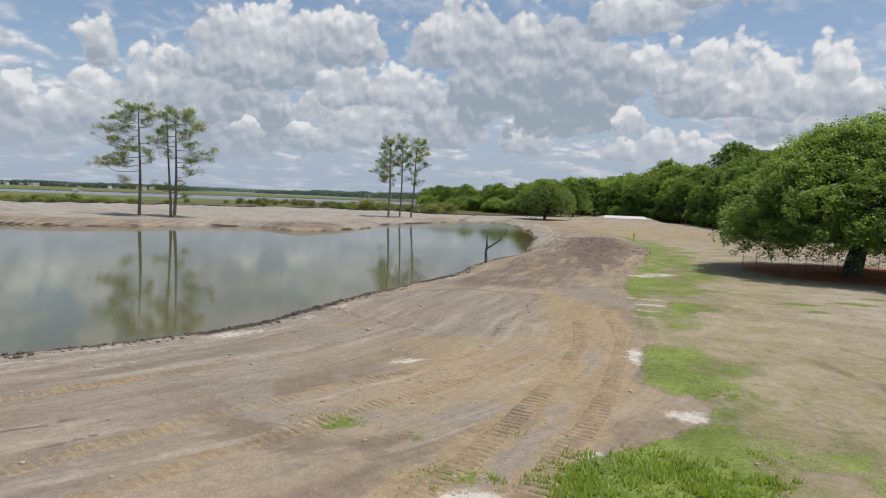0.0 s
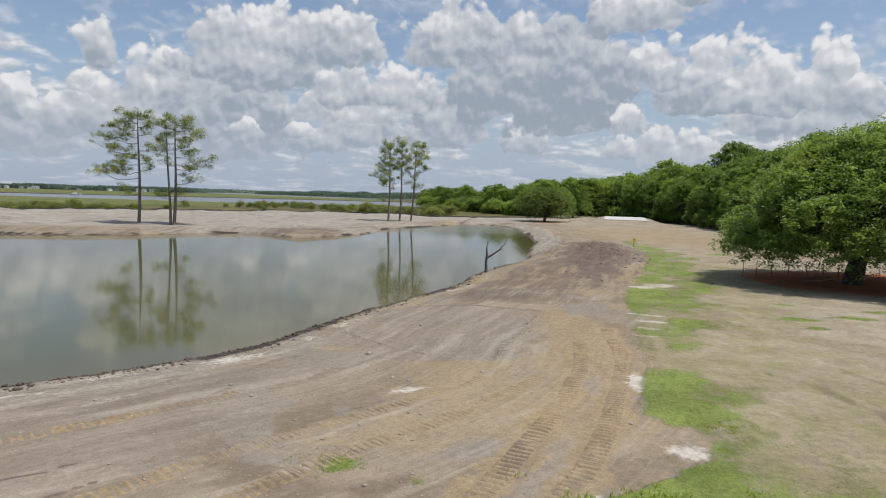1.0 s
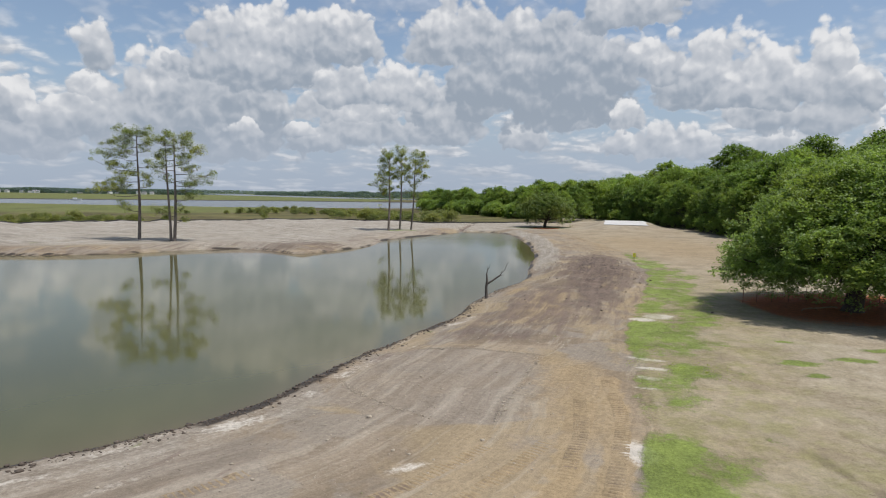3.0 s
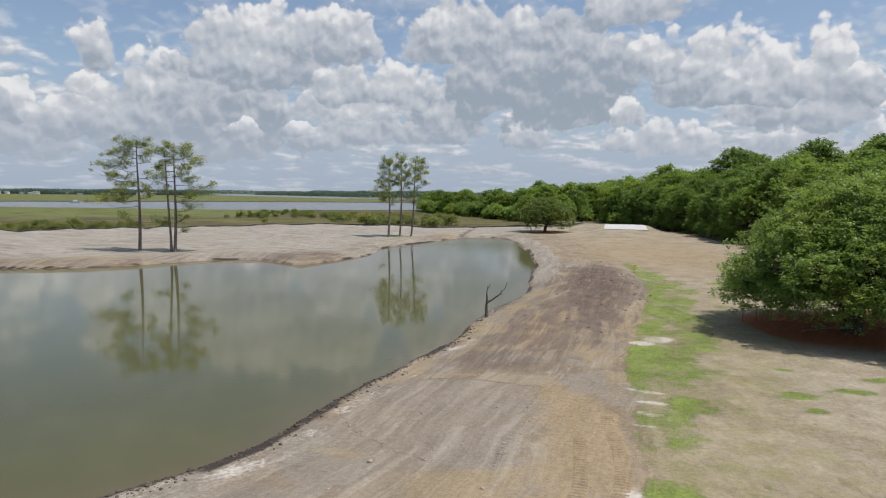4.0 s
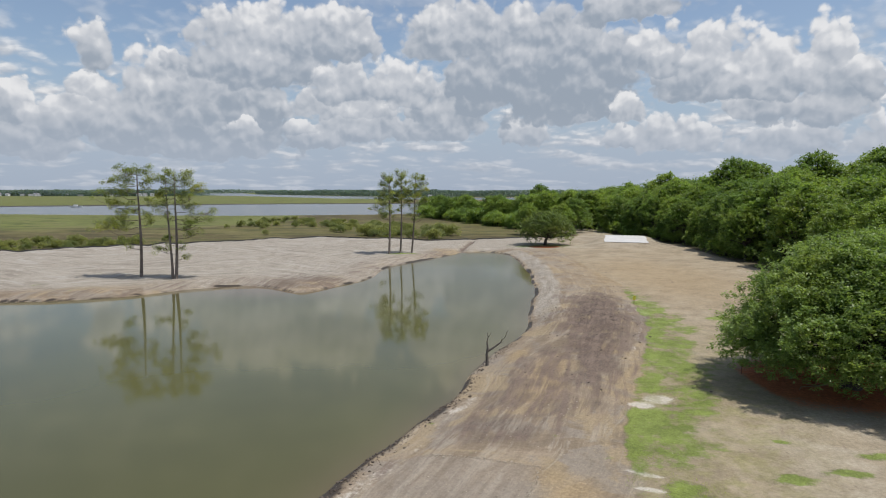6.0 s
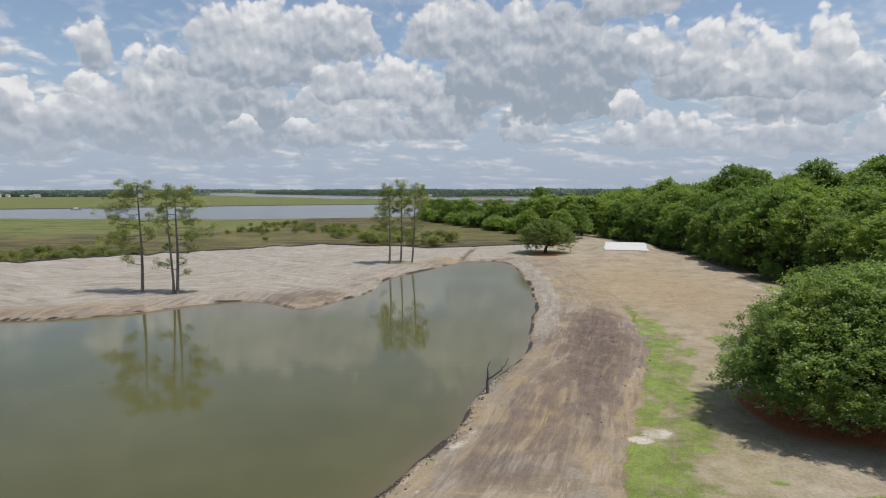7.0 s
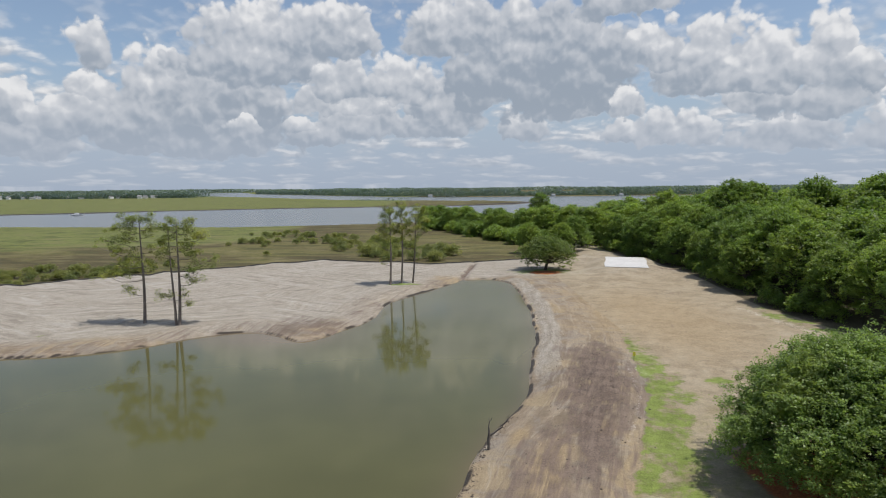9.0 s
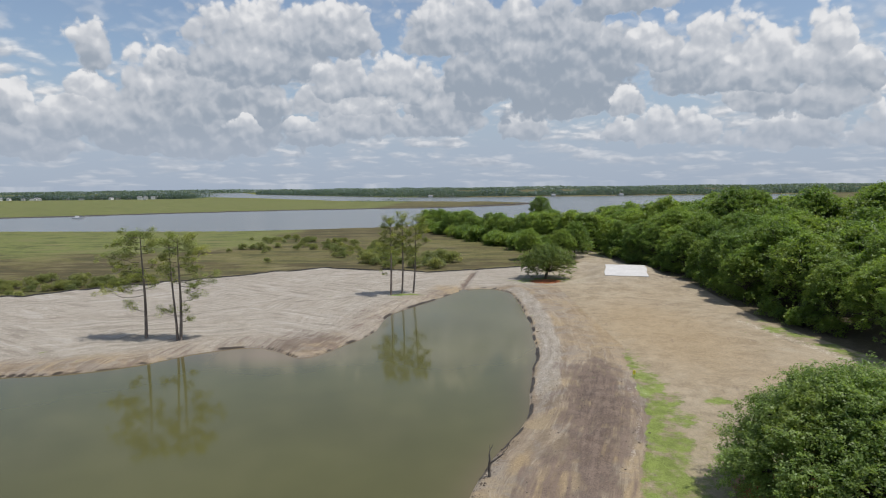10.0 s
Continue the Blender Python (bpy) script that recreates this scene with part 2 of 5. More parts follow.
    rake = t.noise(t.xyz(t.math("MULTIPLY", t.vec("DOT_PRODUCT", p, (0.95, -0.30, 0.0)), 1.5), t.math("MULTIPLY", t.vec("DOT_PRODUCT", p, (0.30, 0.95, 0.0)), 0.13), 3.0), 1.0, 6.0, 0.66, 0.4)
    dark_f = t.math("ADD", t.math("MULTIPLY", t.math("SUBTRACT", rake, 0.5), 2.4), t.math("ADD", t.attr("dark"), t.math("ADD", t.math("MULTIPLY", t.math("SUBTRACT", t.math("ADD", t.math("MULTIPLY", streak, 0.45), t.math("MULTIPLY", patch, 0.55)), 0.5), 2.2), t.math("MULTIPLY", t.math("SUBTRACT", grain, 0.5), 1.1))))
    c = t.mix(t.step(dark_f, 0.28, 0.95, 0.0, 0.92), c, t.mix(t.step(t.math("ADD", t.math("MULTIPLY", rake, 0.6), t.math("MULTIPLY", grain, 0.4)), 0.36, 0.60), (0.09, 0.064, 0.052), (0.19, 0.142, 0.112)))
    c = lay(c, "white", (0.58, 0.53, 0.455), 0.3, 0.75, 1.5, 0.9)
    # furrows left in the spread sand; darker and paler colour stands in for relief shading
    ua, va = t.vec("DOT_PRODUCT", p, (0.5, 0.78, 0.0)), t.vec("DOT_PRODUCT", p, (-0.78, 0.5, 0.0))
    ub, vb = t.vec("DOT_PRODUCT", p, (0.35, -0.9, 0.0)), t.vec("DOT_PRODUCT", p, (0.9, 0.35, 0.0))
    fur_a = t.noise(t.xyz(t.math("MULTIPLY", ua, 0.8), t.math("MULTIPLY", va, 0.07), 0.0), 1.0, 4.0, 0.6)
    fur_b = t.noise(t.xyz(t.math("MULTIPLY", ub, 0.6), t.math("MULTIPLY", vb, 0.045), 5.0), 1.0, 4.0, 0.6)
    fur = t.mix(t.step(t.noise(p, 0.03, 2.0), 0.47, 0.53), fur_a, fur_b)
    sandy = t.attr("sandy")
    c = t.mix(t.math("MULTIPLY", sandy, t.step(fur, 0.47, 0.38, 0.0, 0.5)), c, (0.20, 0.172, 0.138))
    c = t.mix(t.math("MULTIPLY", sandy, t.step(fur, 0.54, 0.62, 0.0, 0.5)), c, (0.44, 0.407, 0.36))
    weedy = t.math("MULTIPLY", t.attr("weeds"), t.step(t.noise(p, 0.8, 5.0, 0.65), 0.40, 0.64, 0.12, 0.8))
    c = t.mix(weedy, c, (0.235, 0.225, 0.085))
    blade = t.noise(p, 9.0, 4.0, 0.7)
    green = t.mix(t.step(t.math("ADD", t.math("MULTIPLY", blade, 0.6), t.math("MULTIPLY", mid, 0.4)), 0.35, 0.65), (0.135, 0.178, 0.036), (0.235, 0.302, 0.066))
    g = t.math("ADD", t.attr("grass"), t.math("ADD", t.math("MULTIPLY", t.math("SUBTRACT", t.noise(p, 0.42, 6.0, 0.66), 0.5), 2.9), t.math("MULTIPLY", t.math("SUBTRACT", blade, 0.5), 0.5)))
    c = t.mix(t.step(g, 0.45, 0.85, 0.0, 0.9), c, green)
    c = lay(c, "mulch", t.mix(fine, (0.26, 0.078, 0.034), (0.55, 0.20, 0.085)), 0.35, 0.6, 0.8)
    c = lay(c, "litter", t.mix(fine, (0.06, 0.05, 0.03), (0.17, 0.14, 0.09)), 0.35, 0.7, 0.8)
    # salt marsh: brown and green bands of cordgrass
    flat = t.noise(t.vec("MULTIPLY", p, (0.018, 0.045, 1.0)), 1.0, 6.0, 0.62)
    tuft = t.noise(p, 0.6, 5.0, 0.7)
    grass_m = t.mix(t.step(flat, 0.45, 0.56), (0.098, 0.078, 0.036), (0.15, 0.135, 0.05))
    grass_m = t.mix(t.step(t.math("ADD", t.attr("lush"), t.math("MULTIPLY", t.math("SUBTRACT", flat, 0.5), 1.6)), 0.35, 0.75), grass_m, (0.165, 0.185, 0.055))
    bands = t.noise(t.vec("MULTIPLY", p, (0.05, 0.16, 1.0)), 1.0, 6.0, 0.68)
    grass_m = t.mix(t.step(tuft, 0.45, 0.7, 0.0, 0.55), grass_m, (0.06, 0.06, 0.025))
    grass_m = t.mix(t.step(bands, 0.52, 0.60, 0.0, 0.65), grass_m, (0.175, 0.155, 0.075))
    grass_m = t.mix(t.step(bands, 0.48, 0.40, 0.0, 0.6), grass_m, (0.05, 0.055, 0.024))
    grass_m = t.mix(t.step(wide, 0.60, 0.70, 0.0, 0.35), grass_m, (0.27, 0.235, 0.12))
    c = t.mix(t.step(t.attr("marsh"), 0.4, 0.6), c, grass_m)
    c = lay(c, "wet", (0.055, 0.043, 0.032), 0.3, 0.7, 0.7)
    vary = t.math("MULTIPLY", t.step(fine, 0.25, 0.75, 0.83, 1.07), t.math("MULTIPLY", t.step(grit, 0.25, 0.75, 0.86, 1.13), t.math("MULTIPLY", t.step(streak_c, 0.3, 0.7, 0.93, 1.06), t.step(mid, 0.3, 0.7, 0.92, 1.07))))
    crumb = t.node("ShaderNodeTexVoronoi", feature="F1")
    t.put(crumb.inputs["Vector"], t.vec("ADD", p, t.vec("MULTIPLY", t.noise(p, 3.0, 2.0, out=1), (0.5, 0.5, 0.0))))
    crumb.inputs["Scale"].default_value = 4.5
    speck = t.math("MULTIPLY", t.step(crumb.outputs["Distance"], 0.05, 0.2, 1.0, 0.0), t.step(patch, 0.42, 0.6))
    vary = t.math("MULTIPLY", vary, t.math("SUBTRACT", 1.0, t.math("MULTIPLY", speck, 0.4)))
    c = t.mix(1.0, c, t.xyz(vary, vary, vary), "MULTIPLY")
    h = t.math("ADD", t.math("MULTIPLY", fine, 0.5), t.math("ADD", t.math("MULTIPLY", streak, 0.32), t.math("MULTIPLY", blade, t.step(g, 0.38, 0.78, 0.0, 0.6))))
    surface(t, out, c, t.step(t.attr("wet"), 0.2, 0.9, 0.95, 0.45), h, 0.9, 0.12, Specular_IOR_Level=0.2)
    return m


def water_material(name, deep, shallow, wave, rough):
    m, t, out = material(name)
    p = t.node("ShaderNodeTexCoord").outputs["Object"]
    drift = t.noise(p, 0.05, 3.0)
    c = t.mix(t.step(drift, 0.35, 0.65), deep, tuple(v * 1.18 for v in deep))
    c = t.mix(t.attr("shallow"), c, shallow)
    ripple = t.math("ADD", t.noise(p, 2.2, 3.0, 0.5), t.math("MULTIPLY", t.noise(p, 0.5, 2.0), 1.4))
    ruffled = t.step(t.math("ADD", t.sep(p)[1], t.math("MULTIPLY", t.noise(p, 0.06, 2.0), 30.0)), 115.0, 150.0, rough, max(rough, 0.2))
    surface(t, out, c, ruffled, ripple, wave, 0.01, IOR=1.29)
    return m


M_GROUND = ground_material()
M_POND = water_material("pond_water", (0.086, 0.083, 0.03), (0.15, 0.11, 0.068), 0.09, 0.065)
M_RIVER = water_material("river_water", (0.12, 0.13, 0.13), (0.12, 0.13, 0.13), 0.6, 0.22)
M_OAK_LEAF = leaf_material("oak_leaf", (0.135, 0.205, 0.08), (0.24, 0.34, 0.12), (0.285, 0.35, 0.12))
M_WOOD_LEAF = leaf_material("woods_leaf", (0.126, 0.196, 0.064), (0.235, 0.335, 0.098), (0.29, 0.345, 0.10))
M_PINE_LEAF = leaf_material("pine_needle", (0.15, 0.19, 0.06), (0.31, 0.35, 0.105), (0.385, 0.385, 0.115))
M_SHRUB_LEAF = leaf_material("shrub_leaf", (0.16, 0.185, 0.085), (0.28, 0.31, 0.135), (0.32, 0.31, 0.145))
M_MOSSY_LEAF = leaf_material("mossy_leaf", (0.07, 0.115, 0.05), (0.175, 0.235, 0.095), (0.205, 0.235, 0.09))
# distant leaves: base colour paled and blued to paint in the haze
M_HAZED_LEAF = leaf_material("hazed_leaf", (0.125, 0.178, 0.205), (0.155, 0.212, 0.235), (0.15, 0.20, 0.21), False)
M_GRASS_BLADE = leaf_material("grass_blade", (0.24, 0.30, 0.06), (0.40, 0.48, 0.11), (0.44, 0.45, 0.14), False)
M_OAK_BARK = rough_material("oak_bark", (0.035, 0.03, 0.025), (0.10, 0.085, 0.07), 4.0, 0.95, (1, 1, 0.3), 0.8)
M_PINE_BARK = rough_material("pine_bark", (0.11, 0.09, 0.075), (0.26, 0.215, 0.18), 5.0, 0.95, (1, 1, 0.35), 0.7)
M_DEAD = rough_material("dead_wood", (0.05, 0.042, 0.036), (0.15, 0.13, 0.11), 9.0, 0.9, (1, 1, 0.25), 0.5, 0.01)
M_CLOD = rough_material("clod", (0.07, 0.052, 0.04), (0.17, 0.135, 0.105), 6.0, 0.97)
M_SANDCLOD = rough_material("sand_clod", (0.29, 0.24, 0.18), (0.43, 0.37, 0.29), 6.0, 0.97)
M_SILT = rough_material("silt_fence", (0.012, 0.012, 0.012), (0.03, 0.028, 0.026), 3.0, 0.8)
M_STAKE = rough_material("wood_stake", (0.16, 0.11, 0.07), (0.28, 0.21, 0.14), 8.0, 0.9, (1, 1, 0.2))
M_ORANGE = rough_material("orange_net", (0.42, 0.10, 0.03), (0.55, 0.15, 0.05), 5.0, 0.6)
M_RUST = rough_material("rust", (0.12, 0.045, 0.02), (0.22, 0.09, 0.045), 12.0, 0.85)
M_PAD = rough_material("white_sand", (0.47, 0.46, 0.44), (0.60, 0.585, 0.56), 1.2, 0.95)
M_WALL = rough_material("house_wall", (0.66, 0.65, 0.63), (0.78, 0.77, 0.75), 0.3, 0.8)
M_ROOF = rough_material("house_roof", (0.20, 0.20, 0.21), (0.32, 0.31, 0.31), 0.6, 0.8)
M_HULL = rough_material("boat_hull", (0.68, 0.68, 0.68), (0.8, 0.8, 0.8), 1.0, 0.3)
M_YELLOW = rough_material("yellow_marker", (0.55, 0.50, 0.04), (0.65, 0.60, 0.07), 6.0, 0.6)
M_LINE = rough_material("wire", (0.05, 0.045, 0.04), (0.09, 0.08, 0.07), 6.0, 0.5)


# ---- the lie of the land ----
def sstep(x, a, b):
    u = np.clip((np.asarray(x, float) - a) / (b - a), 0, 1)
    return u * u * (3 - 2 * u)


def lattice(ix, iy, seed):
    h = np.sin(ix * 127.1 + iy * 311.7 + seed * 74.7) * 43758.5453
    return h - np.floor(h)


def value_noise(x, y, seed=0):
    ix, iy = np.floor(x), np.floor(y)
    fx, fy = x - ix, y - iy
    fx, fy = fx * fx * (3 - 2 * fx), fy * fy * (3 - 2 * fy)
    a, b = lattice(ix, iy, seed), lattice(ix + 1, iy, seed)
    c, d = lattice(ix, iy + 1, seed), lattice(ix + 1, iy + 1, seed)
    return (a * (1 - fx) + b * fx) * (1 - fy) + (c * (1 - fx) + d * fx) * fy - 0.5


def fbm(x, y, scale, octaves=4, seed=0):
    total, amp = 0, 1.0
    for o in range(octaves):
        total = total + amp * value_noise(x * scale + 17.3 * o, y * scale - 9.1 * o, seed + o)
        amp, scale = amp * 0.5, scale * 2.03
    return total


# the pond's shore, counter-clockwise from the near corner
SHORE = [
    (-30, 8), (-19, 14.5), (-12.3, 19.2), (-9.6, 21.9), (-7.2, 25.4), (-5.2, 31), (-2.9, 35.6), (-0.8, 40.2), (1.0, 44.2), (2.6, 50.6),
    (5.3, 57), (8.2, 64), (10.6, 77), (12.7, 88), (14.2, 101), (15.0, 115), (15.3, 130), (14.4, 143), (11.5, 148.5), (6.5, 149.2), (2.2, 145),
    (-2.5, 135.5), (-7.5, 126.5), (-11.2, 118), (-12.7, 104), (-16.4, 95.5), (-19.2, 90.5), (-22.3, 89.4), (-25.6, 92.4), (-30.5, 95.2), (-37.3, 92.6),
    (-43.5, 86), (-52, 82), (-62, 80), (-85, 72), (-105, 50), (-90, 18), (-55, 4),
]


def smooth_loop(points, n):
    """A closed Catmull-Rom curve."""
    p = np.array(points, float)
    out = []
    for i in range(len(p)):
        a, b, c, d = p[i - 1], p[i], p[(i + 1) % len(p)], p[(i + 2) % len(p)]
        for k in range(n):
            u = k / n
            out.append(0.5 * (2 * b + (c - a) * u + (2 * a - 5 * b + 4 * c - d) * u * u + (3 * b - a - 3 * c + d) * u ** 3))
    return np.array(out)


def smooth_line(points, n):
    p = np.array(points, float)
    p = np.vstack([2 * p[0] - p[1], p, 2 * p[-1] - p[-2]])
    out = []
    for i in range(1, len(p) - 2):
        a, b, c, d = p[i - 1:i + 3]
        for k in range(n):
            u = k / n
            out.append(0.5 * (2 * b + (c - a) * u + (2 * a - 5 * b + 4 * c - d) * u * u + (3 * b - a - 3 * c + d) * u ** 3))
    out.append(p[-2])
    return np.array(out)


LOOP = smooth_loop(SHORE, 6)
# small bites and spits in the bank
_t = np.roll(LOOP, -1, 0) - np.roll(LOOP, 1, 0)
_t /= np.linalg.norm(_t, axis=1)[:, None]
LOOP_OUT = np.c_[_t[:, 1], -_t[:, 0]]
LOOP = LOOP + LOOP_OUT * (0.5 * fbm(LOOP[:, 0], LOOP[:, 1], 0.22, 3, 5))[:, None]


def shore_of(x, y):
    """Distance to the shore, positive on land, and the length along it."""
    a, b = LOOP, np.roll(LOOP, -1, 0)
    run = np.r_[0, np.cumsum(np.linalg.norm(b - a, axis=1))]
    best, along = np.full(x.shape, 1e9), np.zeros(x.shape)
    inside = np.zeros(x.shape, bool)
    near = (np.abs(x + 40) < 130) & (np.abs(y - 75) < 130)
    xs, ys = x[near], y[near]
    bb, al, ins = np.full(xs.shape, 1e9), np.zeros(xs.shape), np.zeros(xs.shape, bool)
    for i in range(len(a)):
        ex, ey = b[i] - a[i]
        u = np.clip(((xs - a[i, 0]) * ex + (ys - a[i, 1]) * ey) / (ex * ex + ey * ey + 1e-9), 0, 1)
        d = np.hypot(xs - a[i, 0] - u * ex, ys - a[i, 1] - u * ey)
        m = d < bb
        bb[m], al[m] = d[m], (run[i] + u * (run[i + 1] - run[i]))[m]
        if ey != 0:
            ins ^= ((a[i, 1] > ys) != (b[i, 1] > ys)) & (xs < ex * (ys - a[i, 1]) / ey + a[i, 0])
    best[near], along[near], inside[near] = bb, al, ins
    far = ~near
    best[far] = np.hypot(x[far] + 40, y[far] - 75) - 60
    return np.where(inside, -best, best), along


BERM_X = [-260, -150, -99.5, -81.6, -60, -47, -36, -25, -14.7, -5, 8, 21, 36, 45]
BERM_Y = [30, 95, 136, 149.5, 166, 175.5, 183, 177.5, 174.2, 172.3, 177, 181.5, 184, 195]
EDGE_Y = [-50, 40, 70, 80, 91, 97, 105, 117, 136, 151, 167, 185, 260]
EDGE_X = [80, 64, 58.5, 56.5, 55, 54.2, 53.2, 54, 56, 57, 55, 52, 48]
GRASS_Y = [7, 8.7, 10.6, 11.2, 12.1, 12.9, 14.1, 15.2, 16.8, 20.5, 24.8, 29.5, 35, 48.6, 62, 86, 91]
GRASS_L = [0.2, 1.1, 2.5, 3.6, 5.1, 5.9, 6.4, 6.2, 5.8, 6.8, 7.8, 9.1, 10.4, 15.5, 20.5, 24.5, 25.2]
GRASS_R = [5.0, 5.6, 6.6, 6.7, 6.9, 7.1, 7.3, 7.6, 7.9, 8.2, 9.0, 11.0, 13.4, 21.0, 26.0, 26.6, 25.8]


def berm_y(x):
    return np.interp(x, BERM_X, BERM_Y)


def far_water(x, y):
    """1 over the tidal river and the bay, 0 over land."""
    wob = 14 * fbm(x, y, 0.012, 4, 21)
    near_bank = np.interp(x, [-700, -275, -122, -53, 0, 60, 110, 220, 500, 1500], [450, 380, 358, 381, 402, 425, 445, 500, 900, 2400]) + 0.5 * wob
    isle = np.interp(x, [-900, -412, -235, -5, 90, 118], [540, 570, 690, 752, 815, 880]) + wob
    bay = np.interp(x, [-3000, -847, -500, -211, -8, 70, 118], [5200, 2107, 1650, 1211, 1072, 980, 880]) + 2 * wob
    az = x / np.maximum(y, 1)
    land = np.interp(az, [-0.5, -0.42, -0.41, -0.33, -0.31, -0.2, -0.1, 0.0, 0.6, 1], [700, 900, 4000, 4000, 2750, 2050, 1620, 1480, 1460, 900]) + 4 * wob
    river = (y > near_bank) & ((y < isle) | (x > 118))
    sea = (y > bay) | (x > 118)
    w = (river | ((y > isle) & sea)) & (y < land) & (y > near_bank)
    return w, np.abs(y - isle) < 11


def heights(x, y, d):
    """Ground height from place and distance to the pond."""
    top = 0.58 + 0.32 * sstep(y + 0.6 * x, 14, 40) + 0.35 * sstep(d, 4, 40) + 0.12 * fbm(x, y, 0.08, 3, 2)
    steep = np.interp(y, [0, 35, 50, 62, 75, 145, 152, 200], [7.0, 6.0, 4.5, 3.6, 3.4, 3.6, 5.0, 5.0])
    z = np.where(d > 0, 0.2 * sstep(d, 0, 0.3) + (top - 0.2) * sstep(d, 0.1, steep) ** 0.8, -np.minimum(1.8, 0.4 * np.abs(d)))
    rough = 0.05 * fbm(x, y, 0.7, 4, 3) + 0.022 * fbm(x, y, 2.6, 3, 8)
    z = z + rough * sstep(d, 0.2, 2.0)
    # rills down the right-hand bank
    rill = sstep(y, 60, 75) * sstep(x, 5, 9) * sstep(d, 0, 1) * (1 - sstep(d, 3.3, 4.4)) * (y < 147)
    z = z + 0.7 * rill * fbm(x * 0.12, y, 0.5, 3, 12)
    # heaped dark soil on the bank
    heap = np.exp(-(((x - 16.5 - 0.22 * (y - 66)) / 4.2) ** 2 + ((y - 66) / 15) ** 2) ** 1.5)
    z = z + heap * (0.45 + 0.5 * fbm(x, y, 0.35, 4, 14))
    # furrows in the sand spread beyond the pond
    far_sand = sstep(y - 0.25 * x, 95, 112) * (1 - sstep(x, -8, 2)) * sstep(d, 3, 9)
    z = z + far_sand * 0.42 * (fbm(x * 0.5 + y * 0.75, (y - x) * 0.10, 0.36, 3, 31) + 0.6 * fbm(x, y, 0.25, 3, 33))
    # raised pad
    u, v = (x - 47.4) * 0.966 - (y - 164) * 0.258, (x - 47.4) * 0.258 + (y - 164) * 0.966
    pad = (1 - sstep(np.abs(u), 5.4, 10.5)) * (1 - sstep(np.abs(v), 9.5, 17))
    z = np.where(pad > 0, z * (1 - pad) + (2.15 + 0.02 * v) * pad, z)
    # ditch that drains into the pond's far end
    q = (x - 3.2) - (y - 147) * 0.165
    ditch = np.exp(-(q / 0.8) ** 2) * sstep(y, 145, 148) * (1 - sstep(y, 172, 178))
    z = z - 0.75 * ditch
    # marsh, river, bay
    past = sstep(y - berm_y(x), -1.5, 4.0) * (1 - sstep(x - np.interp(y, EDGE_Y, EDGE_X), -14, -6))
    z = z * (1 - past) + past * (0.32 + 0.10 * fbm(x, y, 0.15, 3, 9))
    wet, _ = far_water(x, y)
    z = np.where(wet, -1.5, z)
    return z, past, ditch, heap, pad, rill


def ground_z(x, y):
    xa, ya = np.array([float(x)]), np.array([float(y)])
    return float(heights(xa, ya, shore_of(xa, ya)[0])[0][0])


def soft_poly(x, y, pts, soft):
    """1 inside a convex outline (clockwise), falling to 0 over the soft width."""
    v = np.full(np.shape(x), 1e9)
    for (ax, ay), (bx, by) in zip(pts, pts[1:] + pts[:1]):
        l = math.hypot(bx - ax, by - ay)
        v = np.minimum(v, ((x - ax) * (by - ay) - (y - ay) * (bx - ax)) / l)
    return sstep(v, -soft, soft)


def blob(x, y, cx, cy, rx, ry, turn=0.0):
    c, s = math.cos(turn), math.sin(turn)
    u, v = (x - cx) * c + (y - cy) * s, -(x - cx) * s + (y - cy) * c
    return np.exp(-((u / rx) ** 2 + (v / ry) ** 2))


def mesh_object(name, verts, faces, mat, parent=None, smooth=False, label=""):
    """One mesh object from arrays; faces all have the same count of corners."""
    me = bpy.data.meshes.new(name)
    verts, faces = np.asarray(verts, np.float32), np.asarray(faces, np.int32)
    k = faces.shape[1]
    me.vertices.add(len(verts)), me.loops.add(faces.size), me.polygons.add(len(faces))
    me.vertices.foreach_set("co", verts.ravel())
    me.loops.foreach_set("vertex_index", faces.ravel())
    me.polygons.foreach_set("loop_start", np.arange(0, faces.size, k, dtype=np.int32))
    if smooth:
        me.polygons.foreach_set("use_smooth", np.ones(len(faces), bool))
    me.update(calc_edges=True)
    me.materials.append(mat)
    ob = new(name, me)
    if parent is not None:
        ob.parent = parent
    if label:
        ob["label"] = label
    return ob


def part(name, bm, mat, parent=None, label="", smooth=False):
    me = bpy.data.meshes.new(name)
    bm.to_mesh(me), bm.free()
    if smooth:
        me.polygons.foreach_set("use_smooth", np.ones(len(me.polygons), bool))
    me.materials.append(mat)
    ob = new(name, me)
    if parent is not None:
        ob.parent = parent
    if label:
        ob["label"] = label
    return ob


